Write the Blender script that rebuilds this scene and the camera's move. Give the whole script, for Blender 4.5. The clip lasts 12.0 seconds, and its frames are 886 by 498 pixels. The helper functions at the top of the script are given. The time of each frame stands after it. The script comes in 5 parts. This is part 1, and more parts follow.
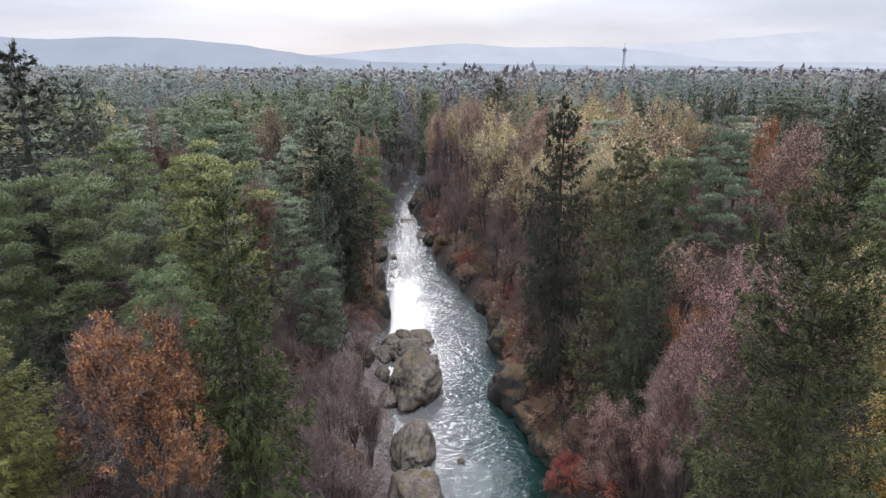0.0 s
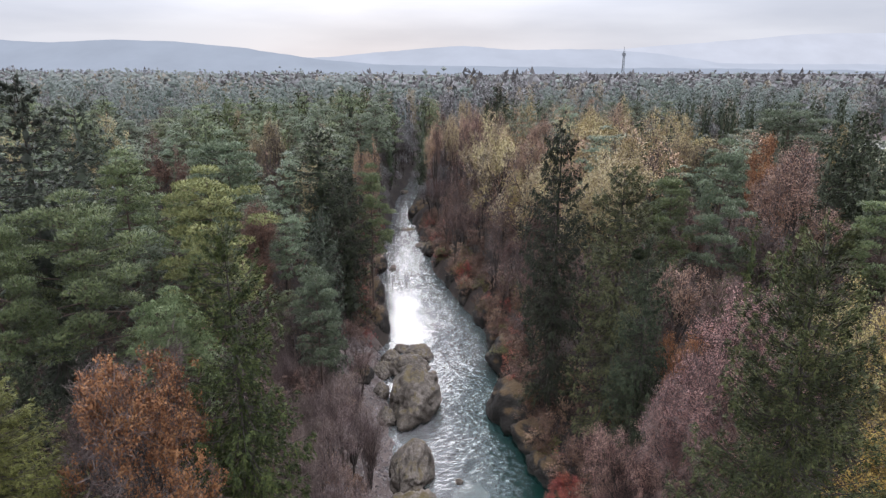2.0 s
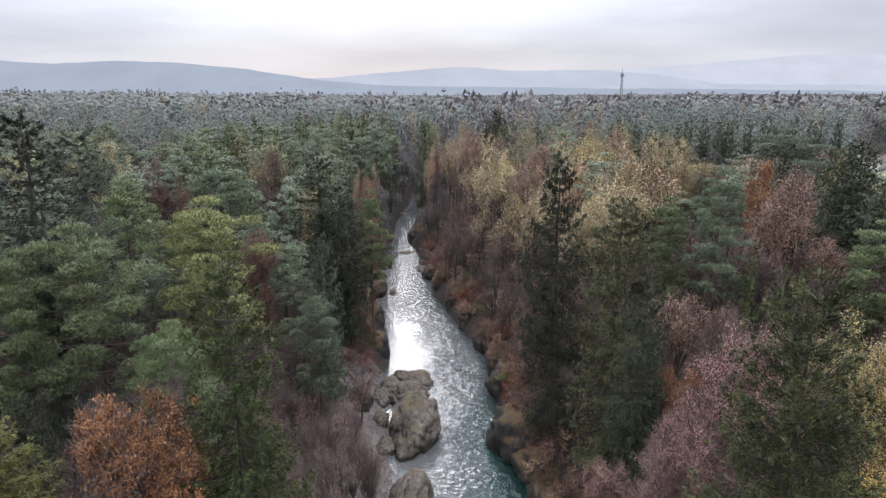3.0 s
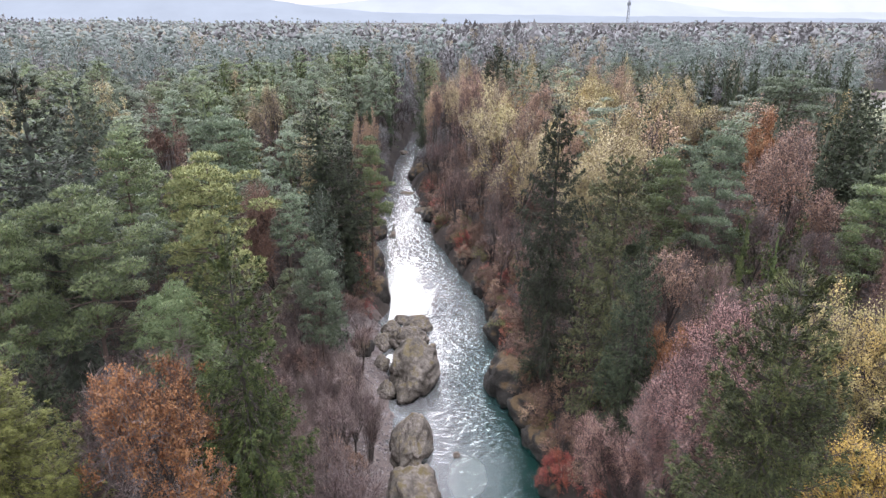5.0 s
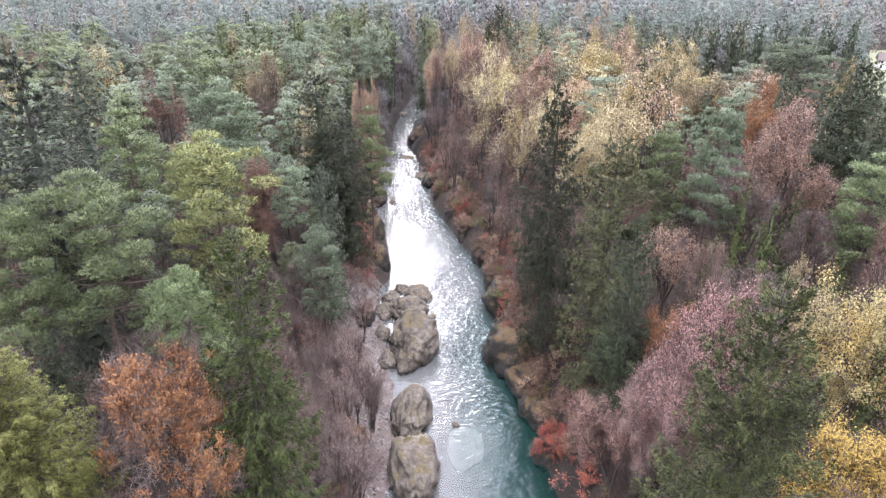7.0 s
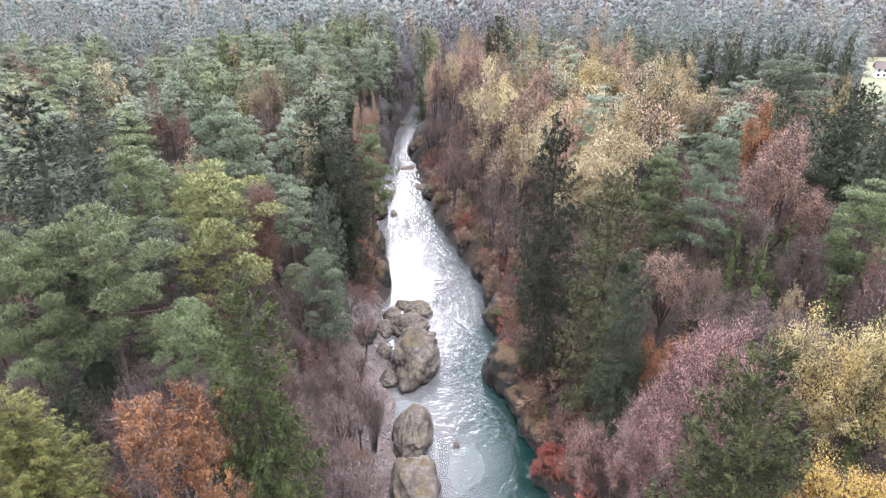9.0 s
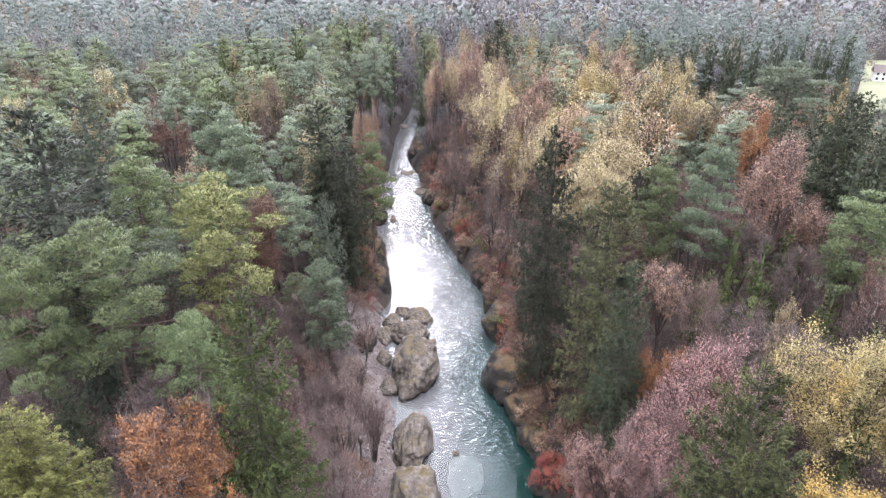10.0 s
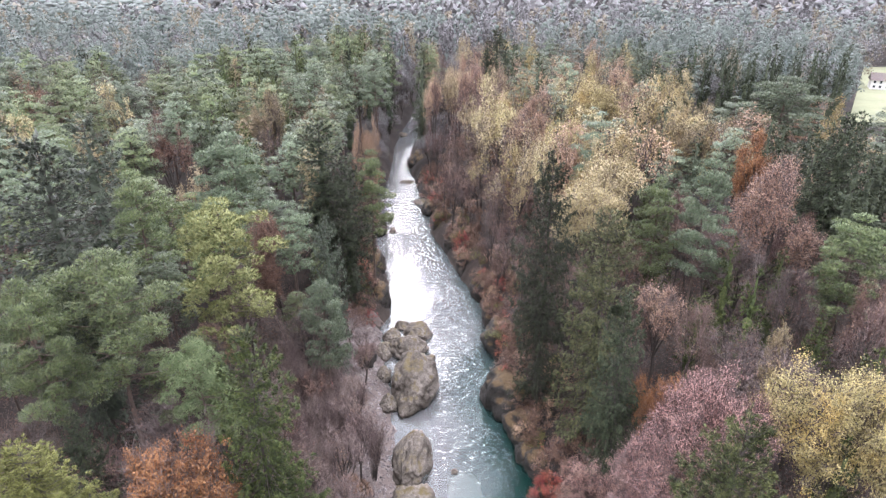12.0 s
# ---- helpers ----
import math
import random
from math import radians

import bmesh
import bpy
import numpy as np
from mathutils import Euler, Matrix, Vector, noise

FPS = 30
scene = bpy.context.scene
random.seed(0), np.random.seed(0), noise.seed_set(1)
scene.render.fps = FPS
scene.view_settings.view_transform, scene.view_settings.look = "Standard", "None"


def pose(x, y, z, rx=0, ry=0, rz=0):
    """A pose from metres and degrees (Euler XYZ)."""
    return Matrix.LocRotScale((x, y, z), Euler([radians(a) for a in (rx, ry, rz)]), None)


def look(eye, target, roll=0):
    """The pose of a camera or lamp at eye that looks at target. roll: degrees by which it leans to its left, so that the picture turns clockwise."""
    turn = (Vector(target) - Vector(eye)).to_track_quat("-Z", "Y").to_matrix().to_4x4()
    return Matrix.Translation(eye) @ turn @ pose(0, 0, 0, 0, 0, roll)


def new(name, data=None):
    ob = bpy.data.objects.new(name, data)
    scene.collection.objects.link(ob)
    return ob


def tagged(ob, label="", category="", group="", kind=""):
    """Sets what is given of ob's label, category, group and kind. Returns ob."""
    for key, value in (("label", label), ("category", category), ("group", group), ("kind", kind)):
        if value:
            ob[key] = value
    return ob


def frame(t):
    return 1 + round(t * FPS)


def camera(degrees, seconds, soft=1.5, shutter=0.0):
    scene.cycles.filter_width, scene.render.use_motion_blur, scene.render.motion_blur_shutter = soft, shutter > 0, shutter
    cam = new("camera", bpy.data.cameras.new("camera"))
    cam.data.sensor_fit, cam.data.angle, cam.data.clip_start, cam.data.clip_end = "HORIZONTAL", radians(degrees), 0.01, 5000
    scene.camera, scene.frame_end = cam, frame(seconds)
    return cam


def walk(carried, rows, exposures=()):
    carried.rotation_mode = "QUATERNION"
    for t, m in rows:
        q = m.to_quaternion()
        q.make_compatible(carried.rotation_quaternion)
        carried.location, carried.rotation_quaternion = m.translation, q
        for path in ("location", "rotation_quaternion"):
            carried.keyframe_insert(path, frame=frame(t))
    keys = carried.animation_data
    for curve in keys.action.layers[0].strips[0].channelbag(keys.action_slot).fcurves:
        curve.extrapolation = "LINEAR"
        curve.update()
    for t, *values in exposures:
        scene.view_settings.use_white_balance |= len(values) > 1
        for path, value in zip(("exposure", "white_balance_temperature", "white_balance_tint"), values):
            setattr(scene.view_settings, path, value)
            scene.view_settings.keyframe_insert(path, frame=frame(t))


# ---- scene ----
cam = camera(70.6, 12.0, soft=1.35)
METRES, EYE, TILT, LEAN, TURN = 16.0, 42.0, -16.5, 0.0, 0.0
ROWS = [
    (0.0, 0.0, 0.0, 0.0, 0.0, 0.0, 0.0),
    (0.5, 0.0033, -0.0115, 0.0366, -0.0, 0.04, 0.02),
    (1.0, 0.0063, -0.022, 0.0737, -0.0, 0.08, 0.03),
    (1.5, 0.0092, -0.0316, 0.1101, 0.0, 0.11, 0.04),
    (2.0, 0.0108, -0.0413, 0.1463, 0.0, 0.17, 0.06),
    (2.5, 0.0115, -0.0511, 0.1824, 0.0, 0.92, 0.08),
    (2.7, 0.0124, -0.0552, 0.1973, 0.0, 1.44, 0.08),
    (3.1, 0.0147, -0.0637, 0.2273, 0.0, 1.94, 0.08),
    (3.5, 0.0170, -0.0722, 0.2574, 0.01, 1.52, 0.08),
    (3.9, 0.0194, -0.0808, 0.2874, 0.01, 0.40, 0.07),
    (4.3, 0.0217, -0.0894, 0.3175, 0.02, -1.2, 0.06),
    (4.5, 0.0228, -0.0937, 0.3325, 0.02, -2.08, 0.06),
    (5.0, 0.0264, -0.1046, 0.37, 0.04, -4.19, -0.01),
    (5.5, 0.0296, -0.1153, 0.4075, 0.05, -6.24, -0.08),
    (6.0, 0.0326, -0.1269, 0.4454, 0.07, -7.79, -0.13),
    (6.5, 0.0338, -0.1404, 0.4834, 0.06, -8.14, -0.12),
    (7.0, 0.0303, -0.1565, 0.5202, 0.05, -8.11, -0.12),
    (9.0, 0.0218, -0.2196, 0.7043, 0.02, -8.0, -0.08),
    (9.5, 0.0225, -0.2306, 0.7444, 0.01, -7.98, -0.08),
    (10.0, 0.0232, -0.2426, 0.7846, -0.0, -7.96, -0.07),
    (10.5, 0.0243, -0.2553, 0.8257, -0.01, -7.92, -0.06),
    (11.0, 0.0256, -0.2677, 0.8676, -0.02, -7.9, -0.05),
    (11.5, 0.0266, -0.2809, 0.9102, -0.03, -7.88, -0.05),
    (12.0, 0.0282, -0.2957, 0.9528, -0.04, -7.84, -0.05),
]
EXPOSURES = [(0.0, 0.50, 6250, 15), (2.7, 0.38, 6250, 15), (4.3, 0.56, 6250, 15), (5.5, 1.26, 6250, 18), (6.5, 1.50, 6250, 19), (9.0, 1.44, 6250, 19), (12.0, 1.34, 6250, 19)]
walk(cam, [(t, pose(0, 0, EYE, TILT, LEAN, TURN) @ pose(METRES * x, METRES * y, METRES * z, 90 + pitch, roll, yaw)) for t, x, y, z, yaw, pitch, roll in ROWS], EXPOSURES)

# ---------------------------------------------------------------- sky and sun
SUN_HEIGHT, SUN_TURN = radians(20), radians(-6)


def math_node(N, L, op, a, b=0.0, clamp=False):
    n = N("ShaderNodeMath")
    n.operation, n.use_clamp = op, clamp
    for value, socket in ((a, n.inputs[0]), (b, n.inputs[1])):
        if isinstance(value, (int, float)):
            socket.default_value = value
        else:
            L(value, socket)
    return n.outputs[0]


def make_world():
    w = bpy.data.worlds.new("overcast_sky")
    w.use_nodes = True
    scene.world = w
    nt = w.node_tree
    nt.nodes.clear()
    N, L = nt.nodes.new, nt.links.new
    out = N("ShaderNodeOutputWorld")
    sky = N("ShaderNodeTexSky")
    sky.sky_type, sky.sun_disc = "NISHITA", False
    sky.sun_elevation, sky.sun_rotation = SUN_HEIGHT, SUN_TURN
    sky.air_density, sky.dust_density = 1.0, 1.0
    b1 = N("ShaderNodeBackground")
    b1.inputs["Strength"].default_value = 0.004
    L(sky.outputs[0], b1.inputs["Color"])
    tc = N("ShaderNodeTexCoord")
    mp = N("ShaderNodeMapping")
    mp.inputs["Scale"].default_value = (1.6, 1.6, 9.0)
    L(tc.outputs["Generated"], mp.inputs["Vector"])
    nz = N("ShaderNodeTexNoise")
    nz.inputs["Scale"].default_value, nz.inputs["Detail"].default_value = 1.7, 6
    L(mp.outputs[0], nz.inputs["Vector"])
    cr = N("ShaderNodeValToRGB")
    cr.color_ramp.elements[0].position, cr.color_ramp.elements[0].color = 0.3, (0.70, 0.75, 0.84, 1)
    cr.color_ramp.elements[1].position, cr.color_ramp.elements[1].color = 0.62, (0.93, 0.97, 1.03, 1)
    L(nz.outputs[0], cr.inputs[0])
    b2 = N("ShaderNodeBackground")
    b2.inputs["Strength"].default_value = 0.62
    # an overcast sky is several times as bright overhead as at the horizon
    sep = N("ShaderNodeSeparateXYZ")
    L(tc.outputs["Generated"], sep.inputs[0])
    up = N("ShaderNodeMapRange")
    up.interpolation_type = "SMOOTHSTEP"
    up.inputs["From Min"].default_value, up.inputs["From Max"].default_value = 0.12, 1.0
    up.inputs["To Min"].default_value, up.inputs["To Max"].default_value = 0.92, 5.2
    L(sep.outputs[2], up.inputs["Value"])
    # thin cloud glows round the hidden sun
    toward = N("ShaderNodeVectorMath")
    toward.operation = "DOT_PRODUCT"
    toward.inputs[1].default_value = Vector((math.sin(SUN_TURN) * math.cos(SUN_HEIGHT), math.cos(SUN_TURN) * math.cos(SUN_HEIGHT), math.sin(SUN_HEIGHT)))
    L(tc.outputs["Generated"], toward.inputs[0])
    halo = N("ShaderNodeMapRange")
    halo.interpolation_type = "SMOOTHERSTEP"
    halo.inputs["From Min"].default_value, halo.inputs["From Max"].default_value = 0.70, 1.0
    halo.inputs["To Min"].default_value, halo.inputs["To Max"].default_value = 0.0, 2.3
    L(toward.outputs["Value"], halo.inputs["Value"])
    lift = N("ShaderNodeMapRange")
    lift.inputs["From Min"].default_value, lift.inputs["From Max"].default_value = 0.05, 0.4
    L(sep.outputs[2], lift.inputs["Value"])
    total = math_node(N, L, "ADD", up.outputs[0], math_node(N, L, "MULTIPLY", halo.outputs[0], lift.outputs[0]))
    mul = N("ShaderNodeVectorMath")
    mul.operation = "SCALE"
    L(cr.outputs[0], mul.inputs[0])
    L(total, mul.inputs["Scale"])
    L(mul.outputs[0], b2.inputs["Color"])
    add = N("ShaderNodeAddShader")
    L(b1.outputs[0], add.inputs[0])
    L(b2.outputs[0], add.inputs[1])
    L(add.outputs[0], out.inputs["Surface"])


make_world()
sun = new("sun", bpy.data.lights.new("sun", "SUN"))
sun.data.energy, sun.data.angle, sun.data.color = 0.55, radians(18), (1.0, 0.97, 0.93)
sun.matrix_world = look((-10.5, 100, 36.6), (0, 0, 0))

# ---------------------------------------------------------------- materials


def material(name):
    m = bpy.data.materials.new(name)
    m.use_nodes = True
    nt = m.node_tree
    nt.nodes.clear()
    return m, nt.nodes.new, nt.links.new


def noise_node(N, L, scale, detail=4, vec=None, rough=0.6):
    n = N("ShaderNodeTexNoise")
    n.inputs["Scale"].default_value, n.inputs["Detail"].default_value, n.inputs["Roughness"].default_value = scale, detail, rough
    if vec is not None:
        L(vec, n.inputs["Vector"])
    return n.outputs[0]


def ramp(N, L, fac, *stops):
    r = N("ShaderNodeValToRGB")
    e = r.color_ramp.elements
    while len(e) < len(stops):
        e.new(0.5)
    for el, (p, c) in zip(e, stops):
        el.position, el.color = p, (*c, 1)
    L(fac, r.inputs[0])
    return r.outputs[0]


def mix(N, L, fac, a, b, blend="MIX"):
    n = N("ShaderNodeMix")
    n.data_type, n.blend_type = "RGBA", blend
    for value, socket in ((fac, n.inputs[0]), (a, n.inputs[6]), (b, n.inputs[7])):
        if isinstance(value, (int, float)):
            socket.default_value = value
        elif isinstance(value, tuple):
            socket.default_value = (*value, 1)
        else:
            L(value, socket)
    return n.outputs[2]


def foliage(name, dark, mid, light, tint=None, through_light=0.16, saturation=0.95, grain=0.36, dapple=1.3, sheen=0.0):
    """Leaves or needles: per-leaf and per-clump colour, a tone of its own for each tree, some light coming through."""
    m, N, L = material(name)
    geo, info, tc = N("ShaderNodeNewGeometry"), N("ShaderNodeObjectInfo"), N("ShaderNodeTexCoord")
    clump = noise_node(N, L, 0.45, 3, tc.outputs["Object"])
    fac = math_node(N, L, "ADD", math_node(N, L, "MULTIPLY", geo.outputs["Random Per Island"], grain), math_node(N, L, "MULTIPLY", clump, 0.9))
    fac = math_node(N, L, "SUBTRACT", fac, 0.1 + (grain - 0.36) * 0.5 + dapple * 0.5)
    if dapple:
        fac = math_node(N, L, "ADD", fac, math_node(N, L, "MULTIPLY", noise_node(N, L, 2.4, 3, tc.outputs["Object"], 0.7), dapple))
    col = ramp(N, L, fac, (0.15, dark), (0.5, mid), (0.9, light))
    if tint:
        spots = ramp(N, L, noise_node(N, L, 0.22, 2, tc.outputs["Object"]), (0.5, (0, 0, 0)), (0.68, (1, 1, 1)))
        col = mix(N, L, math_node(N, L, "MULTIPLY", spots, 0.8), col, tint)
    hsv = N("ShaderNodeHueSaturation")
    L(col, hsv.inputs["Color"])
    L(math_node(N, L, "ADD", math_node(N, L, "MULTIPLY", info.outputs["Random"], 0.55), 0.68), hsv.inputs["Value"])
    L(math_node(N, L, "ADD", math_node(N, L, "MULTIPLY", info.outputs["Random"], 0.022), 0.487), hsv.inputs["Hue"])
    hsv.inputs["Saturation"].default_value = saturation
    p = N("ShaderNodeBsdfPrincipled")
    p.inputs["Roughness"].default_value = 0.65
    p.inputs["Specular IOR Level"].default_value = 0.25
    p.inputs["Sheen Weight"].default_value, p.inputs["Sheen Roughness"].default_value = sheen, 0.5
    L(hsv.outputs[0], p.inputs["Base Color"])
    tr = N("ShaderNodeBsdfTranslucent")
    L(hsv.outputs[0], tr.inputs["Color"])
    mx = N("ShaderNodeMixShader")
    mx.inputs[0].default_value = through_light
    L(p.outputs[0], mx.inputs[1])
    L(tr.outputs[0], mx.inputs[2])
    out = N("ShaderNodeOutputMaterial")
    L(mx.outputs[0], out.inputs["Surface"])
    return m


def rough_surface(name, scale, stops, fine=6.0, bump=0.4, rough=0.85, moss=None, moss_level=0.55, dist=0.05):
    """Bark, rock, litter: broad patches, fine grain and relief; moss on faces that look up."""
    m, N, L = material(name)
    tc, geo = N("ShaderNodeTexCoord"), N("ShaderNodeNewGeometry")
    v = tc.outputs["Object"]
    a, b = noise_node(N, L, scale, 5, v), noise_node(N, L, scale * fine, 6, v, 0.7)
    fac = math_node(N, L, "ADD", math_node(N, L, "MULTIPLY", a, 0.6), math_node(N, L, "MULTIPLY", b, 0.4))
    col = ramp(N, L, fac, *stops)
    if moss:
        sep = N("ShaderNodeSeparateXYZ")
        L(geo.outputs["Normal"], sep.inputs[0])
        lvl = math_node(N, L, "ADD", math_node(N, L, "MULTIPLY", sep.outputs[2], 0.45), math_node(N, L, "MULTIPLY", noise_node(N, L, scale * 1.7, 5, v), 0.8))
        msk = ramp(N, L, lvl, (moss_level, (0, 0, 0)), (moss_level + 0.14, (1, 1, 1)))
        col = mix(N, L, msk, col, mix(N, L, b, moss[0], moss[1]))
    p = N("ShaderNodeBsdfPrincipled")
    p.inputs["Roughness"].default_value = rough
    p.inputs["Specular IOR Level"].default_value = 0.3
    L(col, p.inputs["Base Color"])
    bp = N("ShaderNodeBump")
    bp.inputs["Strength"].default_value, bp.inputs["Distance"].default_value = bump, dist
    L(fac, bp.inputs["Height"])
    L(bp.outputs[0], p.inputs["Normal"])
    out = N("ShaderNodeOutputMaterial")
    L(p.outputs[0], out.inputs["Surface"])
    return m


SPRUCE = foliage("spruce_needles", (0.010, 0.0145, 0.003), (0.034, 0.046, 0.010), (0.11, 0.125, 0.03), dapple=1.5)
SPRUCE_GREY = foliage("grey_green_spruce_needles", (0.02, 0.028, 0.016), (0.054, 0.068, 0.041), (0.115, 0.13, 0.083), dapple=0.9, sheen=0.1)
SPRUCE_OLIVE = foliage("olive_spruce_needles", (0.010, 0.013, 0.004), (0.046, 0.057, 0.016), (0.165, 0.178, 0.06), dapple=1.6)
SPRUCE_DARK = foliage("dark_spruce_needles", (0.012, 0.018, 0.009), (0.034, 0.044, 0.021), (0.095, 0.108, 0.055), dapple=1.5)
SPRUCE_DULL = foliage("dull_olive_spruce_needles", (0.02, 0.021, 0.008), (0.06, 0.062, 0.025), (0.145, 0.142, 0.06), dapple=1.5)
PINE = foliage("pine_needles", (0.034, 0.05, 0.016), (0.093, 0.12, 0.041), (0.2, 0.225, 0.088), sheen=0.2)
PINE_BLUE = foliage("blue_pine_needles", (0.04, 0.056, 0.03), (0.095, 0.122, 0.066), (0.185, 0.212, 0.12), sheen=0.18)
PINE_LIGHT = foliage("light_green_pine_needles", (0.065, 0.1, 0.042), (0.17, 0.23, 0.1), (0.31, 0.37, 0.18))
PINE_YELLOW = foliage("yellowing_pine_needles", (0.09, 0.115, 0.04), (0.27, 0.3, 0.11), (0.48, 0.49, 0.19))
LEAF_GREEN = foliage("light_green_leaves", (0.044, 0.05, 0.01), (0.118, 0.122, 0.026), (0.24, 0.235, 0.062))
LEAF_ORANGE = foliage("orange_oak_leaves", (0.12, 0.052, 0.015), (0.34, 0.162, 0.048), (0.54, 0.3, 0.105))
LEAF_RUST = foliage("rust_brown_leaves", (0.06, 0.032, 0.021), (0.15, 0.084, 0.054), (0.25, 0.15, 0.1))
LEAF_RED = foliage("red_shrub_leaves", (0.13, 0.03, 0.022), (0.33, 0.075, 0.048), (0.46, 0.14, 0.085))
LEAF_YELLOW = foliage("ochre_leaves", (0.13, 0.1, 0.047), (0.31, 0.242, 0.115), (0.47, 0.38, 0.19), grain=0.28, dapple=0.7, sheen=0.15)
LEAF_GOLD = foliage("bright_yellow_leaves", (0.13, 0.08, 0.014), (0.32, 0.21, 0.032), (0.5, 0.36, 0.08), grain=0.28, dapple=0.9, sheen=0.0)
LEAF_PALE = foliage("pale_yellow_leaves", (0.11, 0.085, 0.035), (0.27, 0.215, 0.085), (0.44, 0.365, 0.165), (0.36, 0.23, 0.06), grain=0.28, dapple=0.9, sheen=0.05)
LEAF_PINK = foliage("pink_brown_dry_leaves", (0.2, 0.098, 0.076), (0.41, 0.222, 0.178), (0.57, 0.37, 0.31), grain=0.28, dapple=0.6, sheen=0.1)
LEAF_COPPER = foliage("copper_leaves", (0.14, 0.078, 0.046), (0.32, 0.19, 0.115), (0.47, 0.31, 0.195), grain=0.28, dapple=0.6, sheen=0.15)
TWIG = foliage("grey_brown_twigs", (0.035, 0.025, 0.022), (0.09, 0.066, 0.06), (0.19, 0.148, 0.134), through_light=0.0)
TWIG_RED = foliage("red_brown_twigs", (0.045, 0.026, 0.022), (0.112, 0.07, 0.06), (0.22, 0.15, 0.13), through_light=0.0)
TWIG_PINK = foliage("pink_brown_twigs", (0.065, 0.042, 0.036), (0.165, 0.117, 0.102), (0.32, 0.25, 0.225), through_light=0.0)
# haze of distance put into the base colours: paler, bluer, with extra sheen
HAZED_PINE = foliage("hazed_far_pine_needles", (0.105, 0.136, 0.108), (0.147, 0.184, 0.146), (0.192, 0.228, 0.182), grain=0.1, dapple=0.0, sheen=0.3, through_light=0.3)
HAZED_SPRUCE = foliage("hazed_far_spruce_needles", (0.052, 0.07, 0.06), (0.078, 0.10, 0.086), (0.11, 0.135, 0.113), grain=0.1, dapple=0.0, sheen=0.3, through_light=0.3)
HAZED_YELLOW = foliage("hazed_far_autumn_leaves", (0.17, 0.145, 0.09), (0.24, 0.20, 0.125), (0.31, 0.26, 0.16), grain=0.1, dapple=0.0, sheen=0.3, through_light=0.3)
HAZED_BARE = foliage("hazed_far_bare_twigs", (0.085, 0.077, 0.075), (0.115, 0.105, 0.102), (0.15, 0.137, 0.132), grain=0.1, dapple=0.0, sheen=0.3, through_light=0.2)
BARK = rough_surface("grey_bark", 1.5, ((0.3, (0.022, 0.018, 0.015)), (0.7, (0.09, 0.073, 0.062))), bump=0.6)
BARK_PINE = rough_surface("orange_pine_bark", 1.2, ((0.3, (0.045, 0.034, 0.029)), (0.7, (0.14, 0.098, 0.078))), bump=0.6)
ROCK = rough_surface("grey_river_rock", 0.35, ((0.34, (0.022, 0.017, 0.013)), (0.48, (0.085, 0.069, 0.054)), (0.66, (0.23, 0.195, 0.165))), 9, 1.0, 0.8,
                     moss=((0.055, 0.042, 0.014), (0.11, 0.08, 0.032)), moss_level=0.79, dist=0.3)
ROCK_MOSS = rough_surface("mossy_bank_rock", 0.35, ((0.3, (0.008, 0.007, 0.006)), (0.5, (0.026, 0.022, 0.018)), (0.75, (0.075, 0.064, 0.053))), 7, 1.0, 0.85,
                          moss=((0.05, 0.031, 0.016), (0.105, 0.068, 0.031)), moss_level=0.67, dist=0.4)
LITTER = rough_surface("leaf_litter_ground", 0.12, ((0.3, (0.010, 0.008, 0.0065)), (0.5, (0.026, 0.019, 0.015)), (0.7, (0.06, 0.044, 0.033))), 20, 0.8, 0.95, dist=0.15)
GRAVEL = rough_surface("river_gravel", 0.5, ((0.3, (0.055, 0.04, 0.034)), (0.5, (0.12, 0.092, 0.08)), (0.72, (0.23, 0.186, 0.165))), 14, 1.0, 0.9, dist=0.1)
MEADOW = rough_surface("meadow_grass", 0.08, ((0.3, (0.15, 0.155, 0.09)), (0.7, (0.24, 0.24, 0.145))), 20, 0.5, 0.95)

# ---------------------------------------------------------------- the lie of the land
# water's edges along the valley: y, then x of the edge on either side
EDGE_Y = [-40, 20, 45, 55, 62, 66, 72, 76, 80, 86, 90, 94, 99, 104, 112, 120, 126, 133, 142, 152, 166, 176, 188, 200, 212, 240, 264, 290, 340, 400, 520]
EDGE_L = [-9, -6.5, -5.6, -5.3, -5.7, -6.1, -6.6, -7.5, -8.0, -9.4, -10.0, -10.6, -11.3, -9.6, -10.6, -11.8, -13.0, -15.8, -16.6, -14.9, -17.3, -18.6, -17.6, -17.2, -17.6, -18.0, -17.0, -14.6, -4, 20, 60]
EDGE_R = [14, 14, 13, 12.4, 12.6, 11.6, 11.2, 9.4, 9.0, 9.8, 9.2, 8.6, 8.4, 8.3, 7.4, 4.4, 3.2, 1.5, -1.0, -3.1, -2.5, -5.8, -7.4, -9.6, -12.0, -10.7, -9.1, -9.0, 3, 28, 70]
WATER_Y = [-40, 0, 60, 76, 100, 148, 173, 194, 260, 520]
WATER_Z = [0.4, 0.0, -1.4, -2.1, -3.0, -4.2, -4.8, -5.3, -6.3, -7.5]


def water_level(y):
    return np.interp(y, WATER_Y, WATER_Z)


def smooth_noise(x, y, seed):
    """A cheap sum of waves, for gentle unevenness over whole arrays."""
    g = np.random.default_rng(seed)
    total = 0
    for k in range(9):
        a, f, p = g.uniform(0, 6.283), g.uniform(0.5, 2.0), g.uniform(0, 6.283)
        total = total + np.sin((x * np.cos(a) + y * np.sin(a)) * f + p)
    return total / 9 * 1.6


